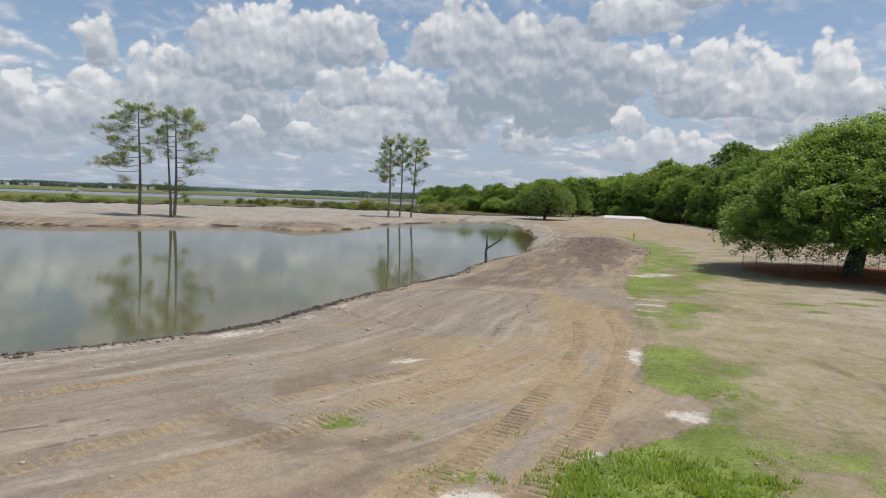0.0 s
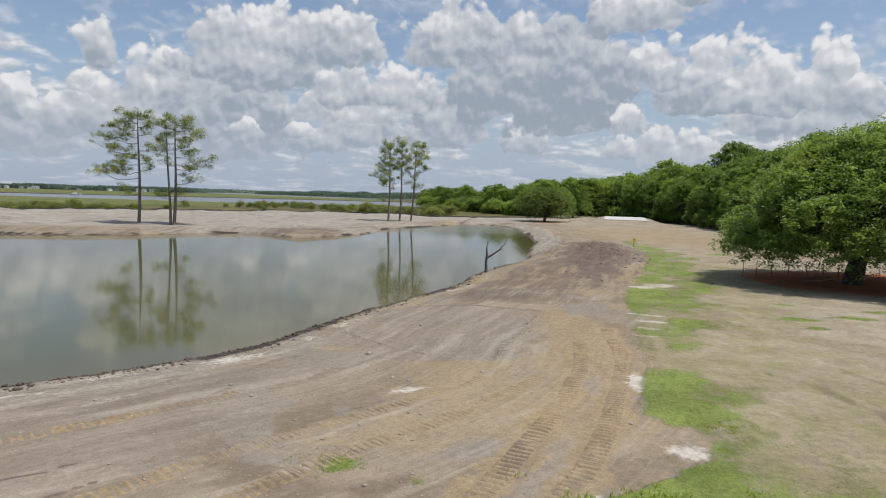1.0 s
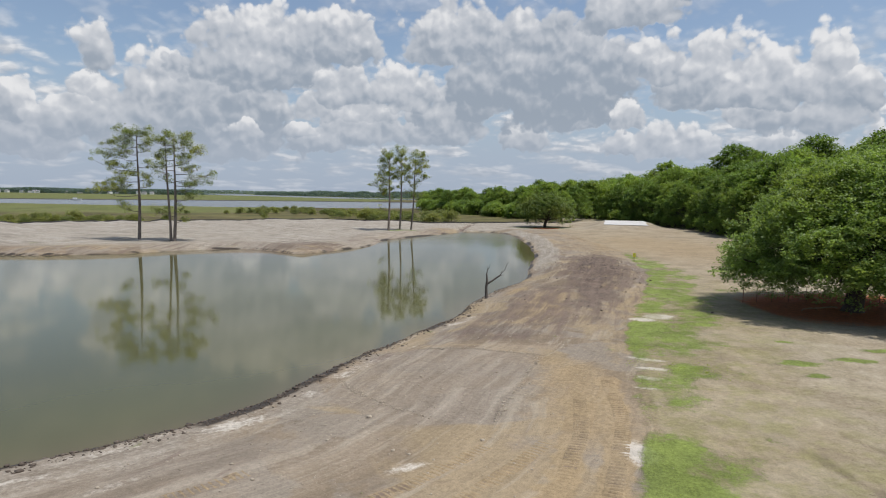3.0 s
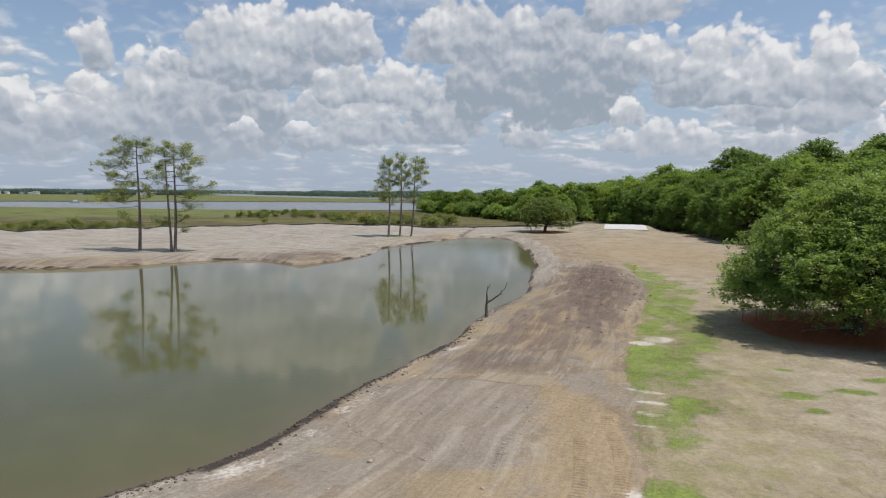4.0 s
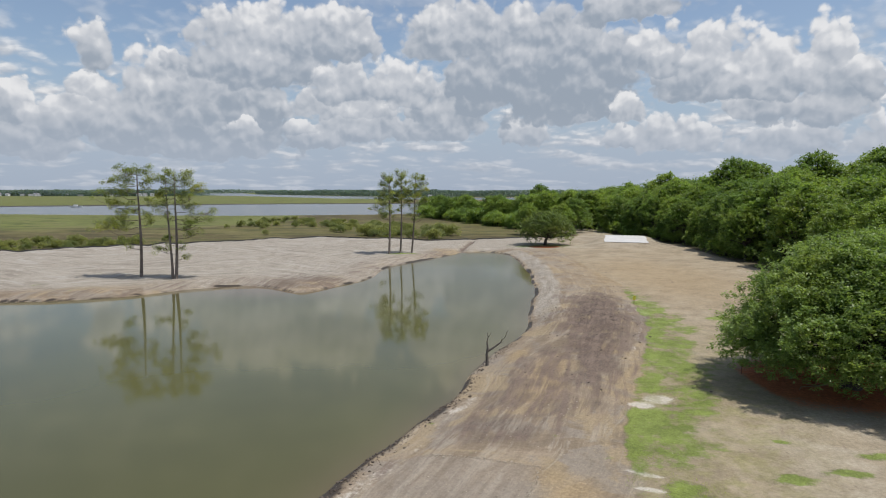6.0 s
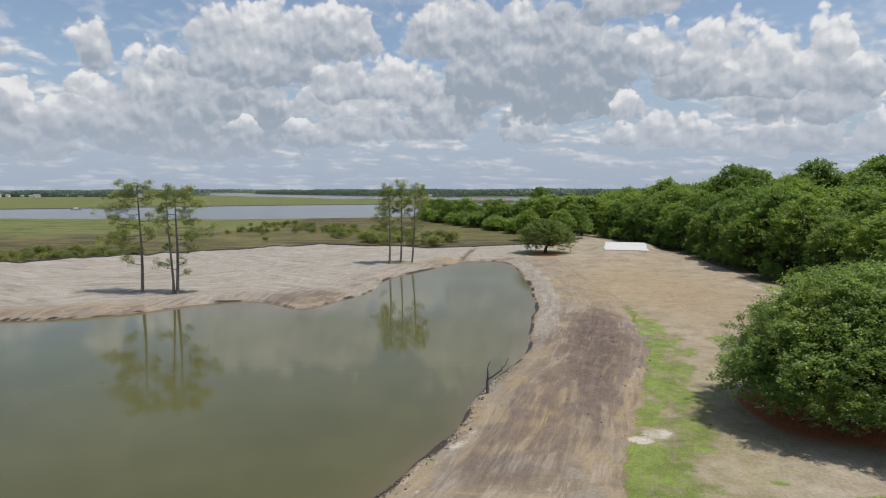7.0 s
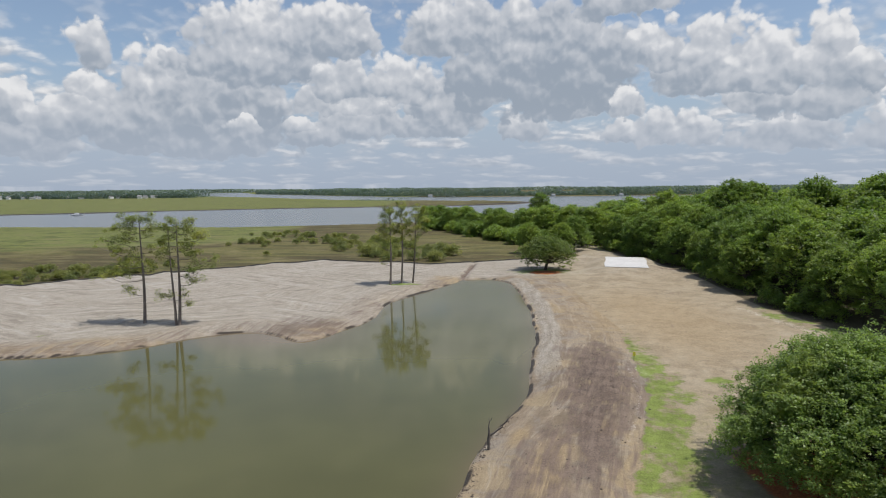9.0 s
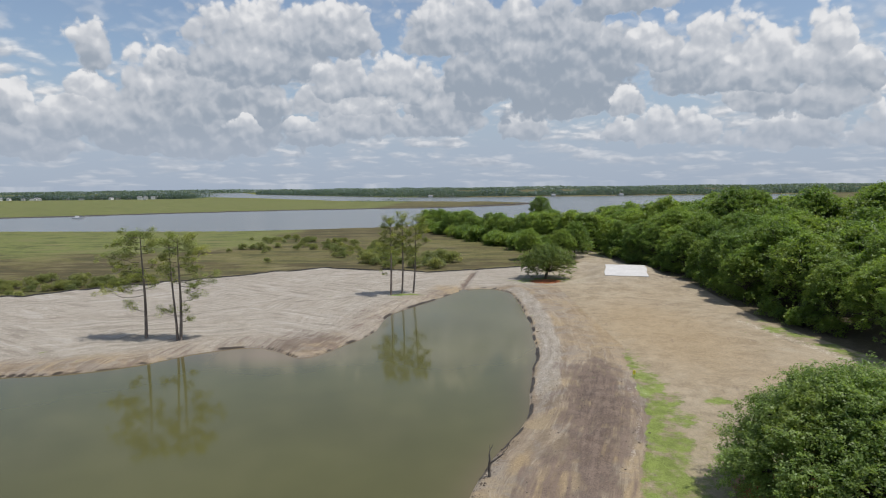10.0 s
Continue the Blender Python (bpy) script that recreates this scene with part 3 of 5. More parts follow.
def build_ground():
    """One sheet to the horizon, finer near the pond."""
    front = np.radians(np.arange(-43, 43.01, 0.19))
    back = np.radians(np.arange(48, 316, 4.0))
    ang = np.r_[front, back]
    rad = [3.0]
    while rad[-1] < 4850:
        rad.append(rad[-1] * (1 + np.interp(rad[-1], [3, 8, 40, 60, 150, 220, 500, 5000], [0.02, 0.0095, 0.0095, 0.0062, 0.0062, 0.011, 0.010, 0.02])))
    rad = np.array(rad)
    A, R = np.meshgrid(ang, rad)
    x, y = (R * np.sin(A)).ravel(), (R * np.cos(A)).ravel()
    x, y = np.r_[x, 0.0], np.r_[y, 0.0]
    d, s = shore_of(x, y)
    z, past, ditch, heap, pad, rill = heights(x, y, d)
    n, k = A.shape
    i = np.arange(n - 1)[:, None] * k + np.arange(k)[None, :]
    j = np.arange(n - 1)[:, None] * k + (np.arange(k)[None, :] + 1) % k
    quads = np.stack([i, j, j + k, i + k], -1).reshape(-1, 4)
    ob = mesh_object("ground", np.c_[x, y, z], quads, M_GROUND, smooth=True)
    bm = bmesh.new()
    bm.from_mesh(ob.data)
    bm.verts.ensure_lookup_table()
    middle = bm.verts[len(x) - 1]
    for q in range(k):
        f = bm.faces.new((bm.verts[q], middle, bm.verts[(q + 1) % k]))
        f.smooth = True
    bm.to_mesh(ob.data), bm.free()

    water, dark_bank = far_water(x, y)
    gl, gr = np.interp(y, GRASS_Y, GRASS_L), np.interp(y, GRASS_Y, GRASS_R)
    strip = sstep(x - gl, -0.25, 0.5) * (1 - sstep(x - gr, -1.6, 1.4)) * sstep(y, 2, 4) * (1 - sstep(y, 88, 93))
    thin = sstep(x - gl, 0, 2) * (1 - sstep(x - gr, 0.5, 4.5)) * (1 - sstep(y, 45, 62)) * np.interp(y, [10, 26, 32, 48], [0.52, 0.52, 0.64, 0.64])
    grass = np.maximum(strip * np.interp(y, [6, 12, 14, 18, 24, 28, 34, 40, 46, 54, 66, 90], [1.1, 1.15, 1.05, 1.05, 0.62, 0.66, 0.8, 0.8, 0.72, 0.78, 0.8, 0.6]), thin)
    for cx, cy, rx, ry in ((16.9, 28.3, 1.0, 0.7), (16.4, 26.2, 0.8, 0.45), (11.2, 27.4, 1.3, 1.6), (6.9, 16.0, 1.3, 1.5), (-2.0, 12.2, 0.5, 0.5), (0.5, 9.9, 0.5, 0.5),
                           (29.5, 66.5, 1.8, 1.6), (20.0, 29.0, 1.1, 0.4), (23, 31, 1.4, 0.4), (24, 156, 7, 5), (-9.8, 136.6, 4.5, 1.3), (18.5, 33.0, 0.6, 0.4)):
        grass = np.maximum(grass, 1.25 * blob(x, y, cx, cy, rx, ry))
    chalk = np.maximum(blob(x, y, 14.2, 40.2, 1.0, 0.9, 0.3), blob(x, y, 12.9, 39.1, 0.8, 0.7))
    grass = grass * (1 - 0.9 * np.clip(1.4 * chalk, 0, 1))
    grass = np.maximum(grass, 0.62 * sstep(x - np.interp(y, EDGE_Y, EDGE_X), -6, -1) * (1 - sstep(y, 100, 115)))
    tail = np.maximum.reduce([0.66 * soft_poly(x, y, [(0.2, 36.5), (5.6, 50.3), (9.5, 56.0), (12.6, 48.5), (9.8, 38.5), (6.0, 32.7), (1.0, 32.4)], 1.6), 0.9 * blob(x, y, 10.6, 41, 0.8, 7, -0.27), 0.5 * blob(x, y, 14, 50, 3, 9, -0.3)])
    on_sand = sstep(y - 0.25 * x, 95, 108) * (1 - sstep(x, -8, 2)) * sstep(d, 3, 9) * (1 - past)
    def scratch(pts, half):
        best_d = np.full(x.shape, 1e9)
        for (ax, ay), (bx, by) in zip(pts, pts[1:]):
            u = np.clip(((x - ax) * (bx - ax) + (y - ay) * (by - ay)) / ((bx - ax) ** 2 + (by - ay) ** 2), 0, 1)
            best_d = np.minimum(best_d, np.hypot(x - ax - u * (bx - ax), y - ay - u * (by - ay)))
        return 1 - sstep(best_d + 0.5 * half * fbm(x, y, 2.5, 2, 81), half * 0.4, half)

    marks = np.maximum.reduce([1.1 * scratch([(-8.4, 11.0), (-7.9, 11.4), (-7.3, 12.0)], 0.07), 1.1 * scratch([(-7.4, 10.3), (-6.9, 10.7), (-6.5, 11.3)], 0.06),
                               0.55 * scratch([(13.4, 20.0), (14.6, 16.5), (15.2, 13.0)], 0.35), 0.5 * scratch([(11.4, 20.0), (11.9, 16.0), (11.8, 12.0)], 0.3),
                               0.5 * scratch([(17.5, 26.0), (19.5, 20.0), (20.5, 15.0)], 0.4)])
    lanes = np.maximum(0.95 * scratch([(-0.9, 8.0), (1.7, 12.6), (3.9, 17.6), (5.6, 24)], 0.75), 0.95 * scratch([(1.2, 8.2), (3.4, 12.6), (5.6, 18.3), (7.2, 26)], 0.75))
    layer = dict(
        sandy=on_sand,
        weeds=0.72 * sstep(x - gl, 0.0, 1.0) * (1 - sstep(y, 38, 70)) * (1 - sstep(x - gr, 3, 11)),
        field=sstep(x - gl, 0.3, 1.4),
        grass=grass * (d > 0.3),
        dark=np.maximum.reduce([marks, 0.9 * heap, 1.05 * soft_poly(x, y, [(11.6, 66.3), (16.5, 80.0), (21.9, 86.8), (20.9, 63.2), (16.6, 53.5), (11.1, 40.8), (9.7, 46.3)], 3.6), 0.45 * blob(x, y, 15.5, 70, 5.5, 24, -0.22), tail, ditch, 0.55 * blob(x, y, -74, 113, 7, 1.6, 0.3), 0.85 * blob(x, y, -21, 96.5, 9, 6), 0.36 * (1 - sstep(d, 4, 9)) * sstep(y - 0.25 * x, 85, 95) * (x < 0), 0.42 * blob(x, y, 15.6, 16.2, 0.35, 3.2, 0.5), 0.35 * blob(x, y, 13.2, 15.0, 0.3, 3.0, 0.5), 
                                0.35 * blob(x, y, -4, 31, 8, 1.2, 0.55), 0.7 * np.exp(-((y - 156 - 0.3 * (x - 58)) / 4) ** 2) * blob(x, y, 58, 156, 6, 10)]),
        gray=np.maximum.reduce([0.5 * sstep(y - 0.25 * x, 92, 104) * (1 - sstep(x, -6, 4)), soft_poly(x, y, [(-1.4, 32.2), (4.8, 30.3), (2.0, 21.4), (-1.6, 21.0), (-5.1, 24.6), (-2.7, 30.8)], 0.35), 0.85 * sstep(-x, 2.5, 7.0) * (1 - sstep(y, 18, 24)) * (y > 0), 0.5 * sstep(1.5 - np.abs(d - 6.5), -3, 2) * (y < 24)]),
        ochre=np.maximum.reduce([soft_poly(x, y, [(4.9, 30.0), (7.4, 28.3), (6.4, 19.5), (4.0, 18.8)], 2.0), lanes, 1.0 * blob(x, y, 35, 100, 14, 36), 0.7 * blob(x, y, 42, 72, 14, 20), 0.25 * sstep(x - gl, 0.5, 3) * (y < 45), 0.3 * sstep(x - 0.3 * y, -5, 0) * (y < 34), 0.9 * blob(x, y, 7.6, 45, 2.2, 8, -0.35), 1.1 * blob(x, y, 14.3, 53, 1.2, 2.2, -0.3), 1.0 * blob(x, y, 6.2, 52, 1.0, 3.0, -0.4), 0.6 * blob(x, y, 14, 45, 3, 7, -0.2), 0.5 * blob(x, y, 40, 130, 16, 16)]),
        pale=np.maximum.reduce([sstep(y - 0.25 * x, 92, 104) * (1 - sstep(x, -6, 4)) * (0.55 + 0.4 * sstep(d, 3, 14)), 0.62 * rill, 0.6 * sstep(x - gr, 2, 7) * (x < 55) * (y < 60) * (d > 0),
                                0.22 * sstep(y, 60, 75) * sstep(x, 20, 30), 0.7 * sstep(y, 145, 152) * (1 - past), 0.45 * (1 - sstep(y, 22, 30)) * (1 - sstep(d, 2.0, 5.5))]),
        white=np.maximum.reduce([blob(x, y, 6.35, 18.6, 0.6, 1.0), blob(x, y, 3.1, 10.8, 0.4, 0.35), 0.8 * blob(x, y, 0.7, 9.0, 0.8, 0.4), 0.9 * blob(x, y, 5.8, 13.2, 0.6, 0.5), 0.5 * blob(x, y, -10.6, 19.2, 1.5, 0.5, 0.6),
                                 1.3 * chalk, (0.3 + 1.0 * fbm(x, y, 0.6, 3, 74)) * np.exp(-((d - 1.7) / 0.8) ** 2) * (1 - sstep(y, 40, 50)), 1.4 * blob(x, y, 9.9, 29.2, 0.9, 0.2, -0.5), 1.4 * blob(x, y, 9.7, 27.6, 0.9, 0.18, -0.5), 1.4 * blob(x, y, 9.2, 26.2, 0.8, 0.18, -0.45), 0.85 * blob(x, y, 8.6, 25.0, 0.7, 0.16, -0.4), 0.6 * blob(x, y, -0.9, 17.6, 1.1, 0.35, 0.6), 0.55 * blob(x, y, -9.0, 16.4, 1.3, 0.4, 0.7),
                                 0.75 * blob(x, y, 22.6, 70, 0.7, 3.0), 0.35 * np.exp(-((x - gl + 0.7) / 0.5) ** 2) * sstep(y, 44, 52) * (1 - sstep(y, 72, 80)), 0.45 * np.exp(-((x - np.interp(y, EDGE_Y, EDGE_X) + 3.0) / 1.6) ** 2) * sstep(y, 68, 75) * (1 - sstep(y, 104, 112))]),
        mulch=np.maximum(1.15 * blob(x, y, 30.5, 43.5, 8.0, 5.2) ** 0.6 * sstep(x, 21.0, 22.8), 0.95 * blob(x, y, 24.5, 154, 4.5, 4.0)),
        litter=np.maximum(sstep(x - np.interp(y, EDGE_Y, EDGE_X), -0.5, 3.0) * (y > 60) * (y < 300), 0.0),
        marsh=np.maximum(past, (y > 260) * 1.0) * ~water,
        lush=sstep(y - 0.1 * x, 195, 290) * (1 - sstep(x, -110, -50)) * 0.95 + (0.08 + 0.12 * sstep(y, 800, 1000)) * (y > 520),
        wet=np.maximum.reduce([(0.75 + 1.3 * fbm(x, y, 0.35, 3, 71)) * np.exp(-((d - 0.15) / np.where(y < 48, 0.42, 0.34)) ** 2), 0.42 * blob(x, y, -24, 94, 6, 4.5) * (d > 0), (dark_bank & ~water) * 1.0, (0.46 + 1.2 * fbm(x, y, 0.5, 3, 73)) * np.exp(-((d - 0.5) / 0.45) ** 2) * (y < 46)]),
    )
    me = ob.data
    for name, v in layer.items():
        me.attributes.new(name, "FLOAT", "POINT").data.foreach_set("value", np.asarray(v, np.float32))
    sh = me.attributes.new("shore", "FLOAT_VECTOR", "POINT")
    sh.data.foreach_set("vector", np.c_[np.clip(d, -50, 80), s, np.zeros(len(d))].astype(np.float32).ravel())
    return tagged(ob, "graded bare sand and loam with weedy grass, marsh beyond", "ground", kind="structure")


ground = build_ground()

# still pond, a little larger than its hollow so that the bank meets it
gx, gy = np.meshgrid(np.arange(-108, 18.1, 0.9), np.arange(1, 152.1, 0.9))
k = gx.shape[1]
dd, _ = shore_of(gx.ravel(), gy.ravel())
cells = (np.arange(gx.shape[0] - 1)[:, None] * k + np.arange(k - 1)[None, :]).ravel()
cells = cells[dd[cells] < 1.0]
quads = np.stack([cells, cells + 1, cells + k + 1, cells + k], -1)
used, quads = np.unique(quads, return_inverse=True)
px, py, pd = gx.ravel()[used], gy.ravel()[used], dd[used]
pond = mesh_object("water", np.c_[px, py, np.zeros(len(px))], quads.reshape(-1, 4), M_POND)
mud = np.hypot((px + 28) / 10, (py - 91) / 5.5)
pond.data.attributes.new("shallow", "FLOAT", "POINT").data.foreach_set("value", np.clip(np.exp(np.minimum(pd, 0) / 1.5) * 0.5 + 0.8 * np.exp(-mud ** 2), 0, 0.9).astype(np.float32))
tagged(pond, "still murky olive pond water mirroring the clouds", "water", kind="structure")

river = mesh_object("water", [(-4800, 300, -0.3), (4800, 300, -0.3), (4800, 4800, -0.3), (-4800, 4800, -0.3)], [(0, 1, 2, 3)], M_RIVER)
river.data.attributes.new("shallow", "FLOAT", "POINT").data.foreach_set("value", np.zeros(4, np.float32))
tagged(river, "pale grey tidal river and bay beyond the marsh", "water", kind="structure")


# ---- trees ----
rng = np.random.default_rng(7)


def tube(points, radii, sides=7):
    """Vertices and quads of a tapered tube along a line."""
    p = np.array(points, float)
    verts, faces = [], []
    for i in range(len(p)):
        way_on = p[min(i + 1, len(p) - 1)] - p[max(i - 1, 0)]
        way_on /= np.linalg.norm(way_on) + 1e-9
        side = np.cross(way_on, (0.31, 0.95, 0.05) if abs(way_on[2]) > 0.8 else (0, 0, 1))
        side /= np.linalg.norm(side)
        up = np.cross(way_on, side)
        for q in range(sides):
            a = 2 * math.pi * q / sides
            verts.append(p[i] + radii[i] * (math.cos(a) * side + math.sin(a) * up))
    for i in range(len(p) - 1):
        for q in range(sides):
            r = (q + 1) % sides
            faces.append((i * sides + q, i * sides + r, (i + 1) * sides + r, (i + 1) * sides + q))
    return verts, faces


def join(tubes):
    verts, faces = [], []
    for v, f in tubes:
        n = len(verts)
        verts += v
        faces += [tuple(q + n for q in face) for face in f]
    return verts, faces


def bent(a, b, rise=0.0, wobble=0.1, n=6):
    """A bent line from a to b."""
    a, b = np.array(a, float), np.array(b, float)
    l = np.linalg.norm(b - a)
    pts = []
    for i in range(n + 1):
        u = i / n
        q = a + (b - a) * u + np.array((0, 0, rise * math.sin(math.pi * u)))
        if 0 < i < n:
            q = q + rng.normal(0, wobble * l / n, 3)
        pts.append(q)
    return pts


def leaves(centres, size, flat=0.5, slim=0.55):
    """Small pointed leaf sprays, one diamond each, facing up for the most part."""
    c = np.asarray(centres, float)
    n = len(c)
    normal = rng.normal(0, 1, (n, 3))
    normal[:, 2] = np.abs(normal[:, 2]) + flat
    normal /= np.linalg.norm(normal, axis=1)[:, None]
    u = np.cross(normal, rng.normal(0, 1, (n, 3)))
    u /= np.linalg.norm(u, axis=1)[:, None] + 1e-9
    v = np.cross(normal, u)
    s = (size * rng.uniform(0.6, 1.35, n))[:, None]
    bend = normal * s * 0.18
    verts = np.stack([c - u * s * 0.5, c + v * s * slim * 0.5 + bend, c + u * s * 0.5, c - v * s * slim * 0.5 + bend], 1).reshape(-1, 3)
    return verts, np.arange(4 * n).reshape(-1, 4)


def lobe_points(centre, radius, n, squash=0.75, spray=12, spread=0.28):
    """Leaf sprays gathered in tufts over the outside of a lump; a tone for each tuft."""
    m = max(6, n // spray)
    q = rng.normal(0, 1, (m, 3))
    q /= np.linalg.norm(q, axis=1)[:, None]
    q = q[(q[:, 2] > -0.35) | (rng.random(m) < 0.35)]
    m = len(q)
    r = radius * rng.uniform(0.66, 1.06, m)
    bump = 1 + 0.16 * np.sin(5 * q[:, 0] + 3 * q[:, 1] + centre[0]) + 0.14 * np.sin(7 * q[:, 2] - 4 * q[:, 1] + centre[1])
    tuft = np.array(centre) + q * (r * bump)[:, None] * np.array((1, 1, squash))
    pts = np.repeat(tuft, spray, 0) + rng.normal(0, spread, (m * spray, 3)) * np.array((1, 1, 0.7))
    tone = 0.55 * rng.random() + 0.45 * np.repeat(rng.random(m), spray)
    return pts, tone


def thing(name, at, label, category, group="", kind=""):
    e = new(name)
    e.location = at
    return tagged(e, label, category, group, kind)


def broad_tree(name, at, label, radius, height, skirt, lobes, per_lobe, leaf, leaf_mat, trunk_r, lean=(0, 0), fork=2.2, lobe_size=(0.2, 0.3), group="", apart=False, spray=12, spread=0.28, span=1.18, belly=0.30, shape=2.0):
    """A spreading broad-leaved tree: short trunk, limbs, a crown of many leaf lumps."""
    t = thing(name, at, label, "tree", group)
    tubes = [tube([(0, 0, -0.3), (0.02, 0, 0.25), (lean[0] * 0.4, lean[1] * 0.4, fork * 0.6), (lean[0], lean[1], fork)], [trunk_r * 1.5, trunk_r * 1.05, trunk_r * 0.92, trunk_r * 0.85], 10)]
    pts = []
    mid = (height + skirt) * 0.5
    for i in range(lobes):
        # lumps spread evenly over a dome
        u = (i + 0.5) / lobes
        a = i * 2.39996 + rng.normal(0, 0.12)
        up = 1 - span * u
        ring_r = max(0.0, 1 - max(up, 0) ** shape) ** 0.62 if up > 0 else 1 + 0.4 * up
        size = radius * rng.uniform(*lobe_size)
        reach = (radius - size * 0.75) * ring_r * rng.uniform(0.76, 1.1)
        wide = skirt + (height - skirt) * belly
        z = wide + (height - wide - size * 0.55) * max(up, 0) ** 0.9 if up > 0 else wide + (wide - skirt) * up / (span - 1)
        c = (reach * math.cos(a) + lean[0], reach * math.sin(a) + lean[1], z * rng.uniform(0.95, 1.05))
        pts.append(lobe_points(c, size, per_lobe, 0.75, spray, spread))
        if i % 2 == 0:
            tubes.append(tube(bent((lean[0], lean[1], fork * rng.uniform(0.85, 1.0)), c, 0.5, 0.16), np.linspace(trunk_r * 0.42, 0.05, 7), 6))
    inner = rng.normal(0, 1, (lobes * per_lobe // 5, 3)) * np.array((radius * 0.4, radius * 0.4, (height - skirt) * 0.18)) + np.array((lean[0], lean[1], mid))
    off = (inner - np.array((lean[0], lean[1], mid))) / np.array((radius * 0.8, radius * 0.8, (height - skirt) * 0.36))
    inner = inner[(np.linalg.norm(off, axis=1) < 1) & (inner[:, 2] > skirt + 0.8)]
    if apart:
        for v, f in tubes[1::2]:
            mesh_object("limb", v, f, M_OAK_BARK, t, True)
        tubes = tubes[:1]
    v, f = join(tubes)
    mesh_object("trunk", v, f, M_OAK_BARK, t, True)
    # low tone on the inner leaves paints the shade inside the crown
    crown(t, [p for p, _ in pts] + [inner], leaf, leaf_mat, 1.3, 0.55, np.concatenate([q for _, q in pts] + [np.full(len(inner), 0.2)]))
    return t


def crown(t, pts, leaf, leaf_mat, flat, slim, tone=None, name="crown"):
    """The leaf mesh, with a tone of its own for each lump."""
    v, f = leaves(np.vstack(pts), leaf, flat, slim)
    ob = mesh_object(name, v, f, leaf_mat, t)
    tone = np.concatenate([np.full(4 * len(p), rng.random()) for p in pts]) if tone is None else np.repeat(tone, 4)
    ob.data.attributes.new("tone", "FLOAT", "POINT").data.foreach_set("value", tone.astype(np.float32))
    return ob


def pine(at, label, height, trunk_r, limbs, bend=(0, 0), second=None, clump=80, group="pines on the far bank"):
    """A tall pine: bare straight trunk, stepped limbs with flat needle pads."""
    t = thing("pine_tree", at, label, "tree", group)

    def axis(z):
        u = z / height
        return np.array((bend[0] * u + 0.12 * math.sin(5 * u), bend[1] * u + 0.1 * math.sin(4 * u + 1), z))

    zs = np.linspace(0, height * 0.985, 14)
    tubes = [tube([axis(-0.3)] + [axis(z) for z in zs], [trunk_r * 1.1] + [trunk_r * 0.8 * (1.08 - 0.9 * (z / height) ** 1.2) for z in zs], 9)]
    pts = []

    def pad(c, r, n):
        q = rng.normal(0, 1, (n, 3))
        q /= np.linalg.norm(q, axis=1)[:, None]
        pts.append(np.array(c) + q * (r * rng.random(n) ** 0.4)[:, None] * np.array((1, 1, 0.72)))

    for z, dx, dy, weight in limbs:
        first = len(pts)
        root = axis(z)
        tip = root + np.array((dx, dy, 0.10 * math.hypot(dx, dy) + 0.2))
        line = bent(root - np.array((0, 0, 0.25)), tip, -0.10 * math.hypot(dx, dy), 0.12)
        limb = [tube(line, np.linspace(0.06, 0.02, 7), 5)]
        l = math.hypot(dx, dy)
        for q in range(max(3, int(l * 2.7 * weight))):
            u = rng.uniform(0.38, 1.05)
            base_p = root + (tip - root) * u
            c = base_p + np.array((*rng.normal(0, 0.22 * l * (0.35 + 0.4 * u), 2), rng.uniform(-0.45, 0.85)))
            limb.append(tube([base_p - np.array((0, 0, 0.12)), c], [0.03, 0.012], 4))
            pad(c, rng.uniform(0.42, 0.9), int(clump * rng.uniform(0.7, 1.2)))
        wood = mesh_object("limb", *join(limb), M_PINE_BARK, t, True)
        crown(wood, pts[first:], 0.24, M_PINE_LEAF, 0.7, 0.32, name="needles")
        del pts[first:]
    for q in range(7):
        pad(axis(height - 0.3) + np.array((*rng.normal(0, 0.75, 2), rng.uniform(-0.9, 0.25))), rng.uniform(0.6, 0.9), clump)
    if second:
        (ox, oy), h2, r2, tilt = second
        tubes.append(tube([(ox, oy, -0.3), (ox * 1.05, oy, h2 * 0.15), (ox * 1.2 + tilt * 0.5, oy, h2 * 0.55), (ox * 1.2 + tilt, oy, h2)], [r2 * 1.3, r2, r2 * 0.75, r2 * 0.25], 7))
        for q in range(10):
            z = h2 * rng.uniform(0.6, 1.0)
            a = rng.uniform(0, 6.28)
            root = np.array((ox * 1.2 + tilt * z / h2, oy, z))
            c = root + np.array((1.5 * math.cos(a), 1.5 * math.sin(a), 0.4))
            tubes.append(tube([root, c], [0.05, 0.02], 4))
            pad(c, rng.uniform(0.5, 0.9), clump)
    v, f = join(tubes)
    mesh_object("trunk", v, f, M_PINE_BARK, t, True)
    crown(t, pts, 0.24, M_PINE_LEAF, 0.7, 0.32)
    return t


def limb_set(z0, z1, n, reach, bias=(0, 0), weight=1.0):
    out = []
    for i in range(n):
        z = z0 + (z1 - z0) * (i + rng.uniform(0.1, 0.9)) / n
        a = i * 2.4 + rng.normal(0, 0.3)
        r = reach * rng.uniform(0.6, 1.1) * (1 - 0.45 * ((z - z0) / (z1 - z0)) ** 2)
        out.append((z, r * math.cos(a) + bias[0], r * math.sin(a) + bias[1], weight))
    return out


# big live oak beside the track
OAK = (28.3, 42.3)
oak = broad_tree("live_oak", (*OAK, ground_z(*OAK)), "large spreading live oak with dense dark green leaves", 8.95, 10.6, 2.2, 210, 1150, 0.19, M_OAK_LEAF, 0.62, (0.45, -0.15), 2.4, (0.13, 0.23), apart=True, spray=24, spread=0.17, span=1.42, belly=0.10, shape=1.55)

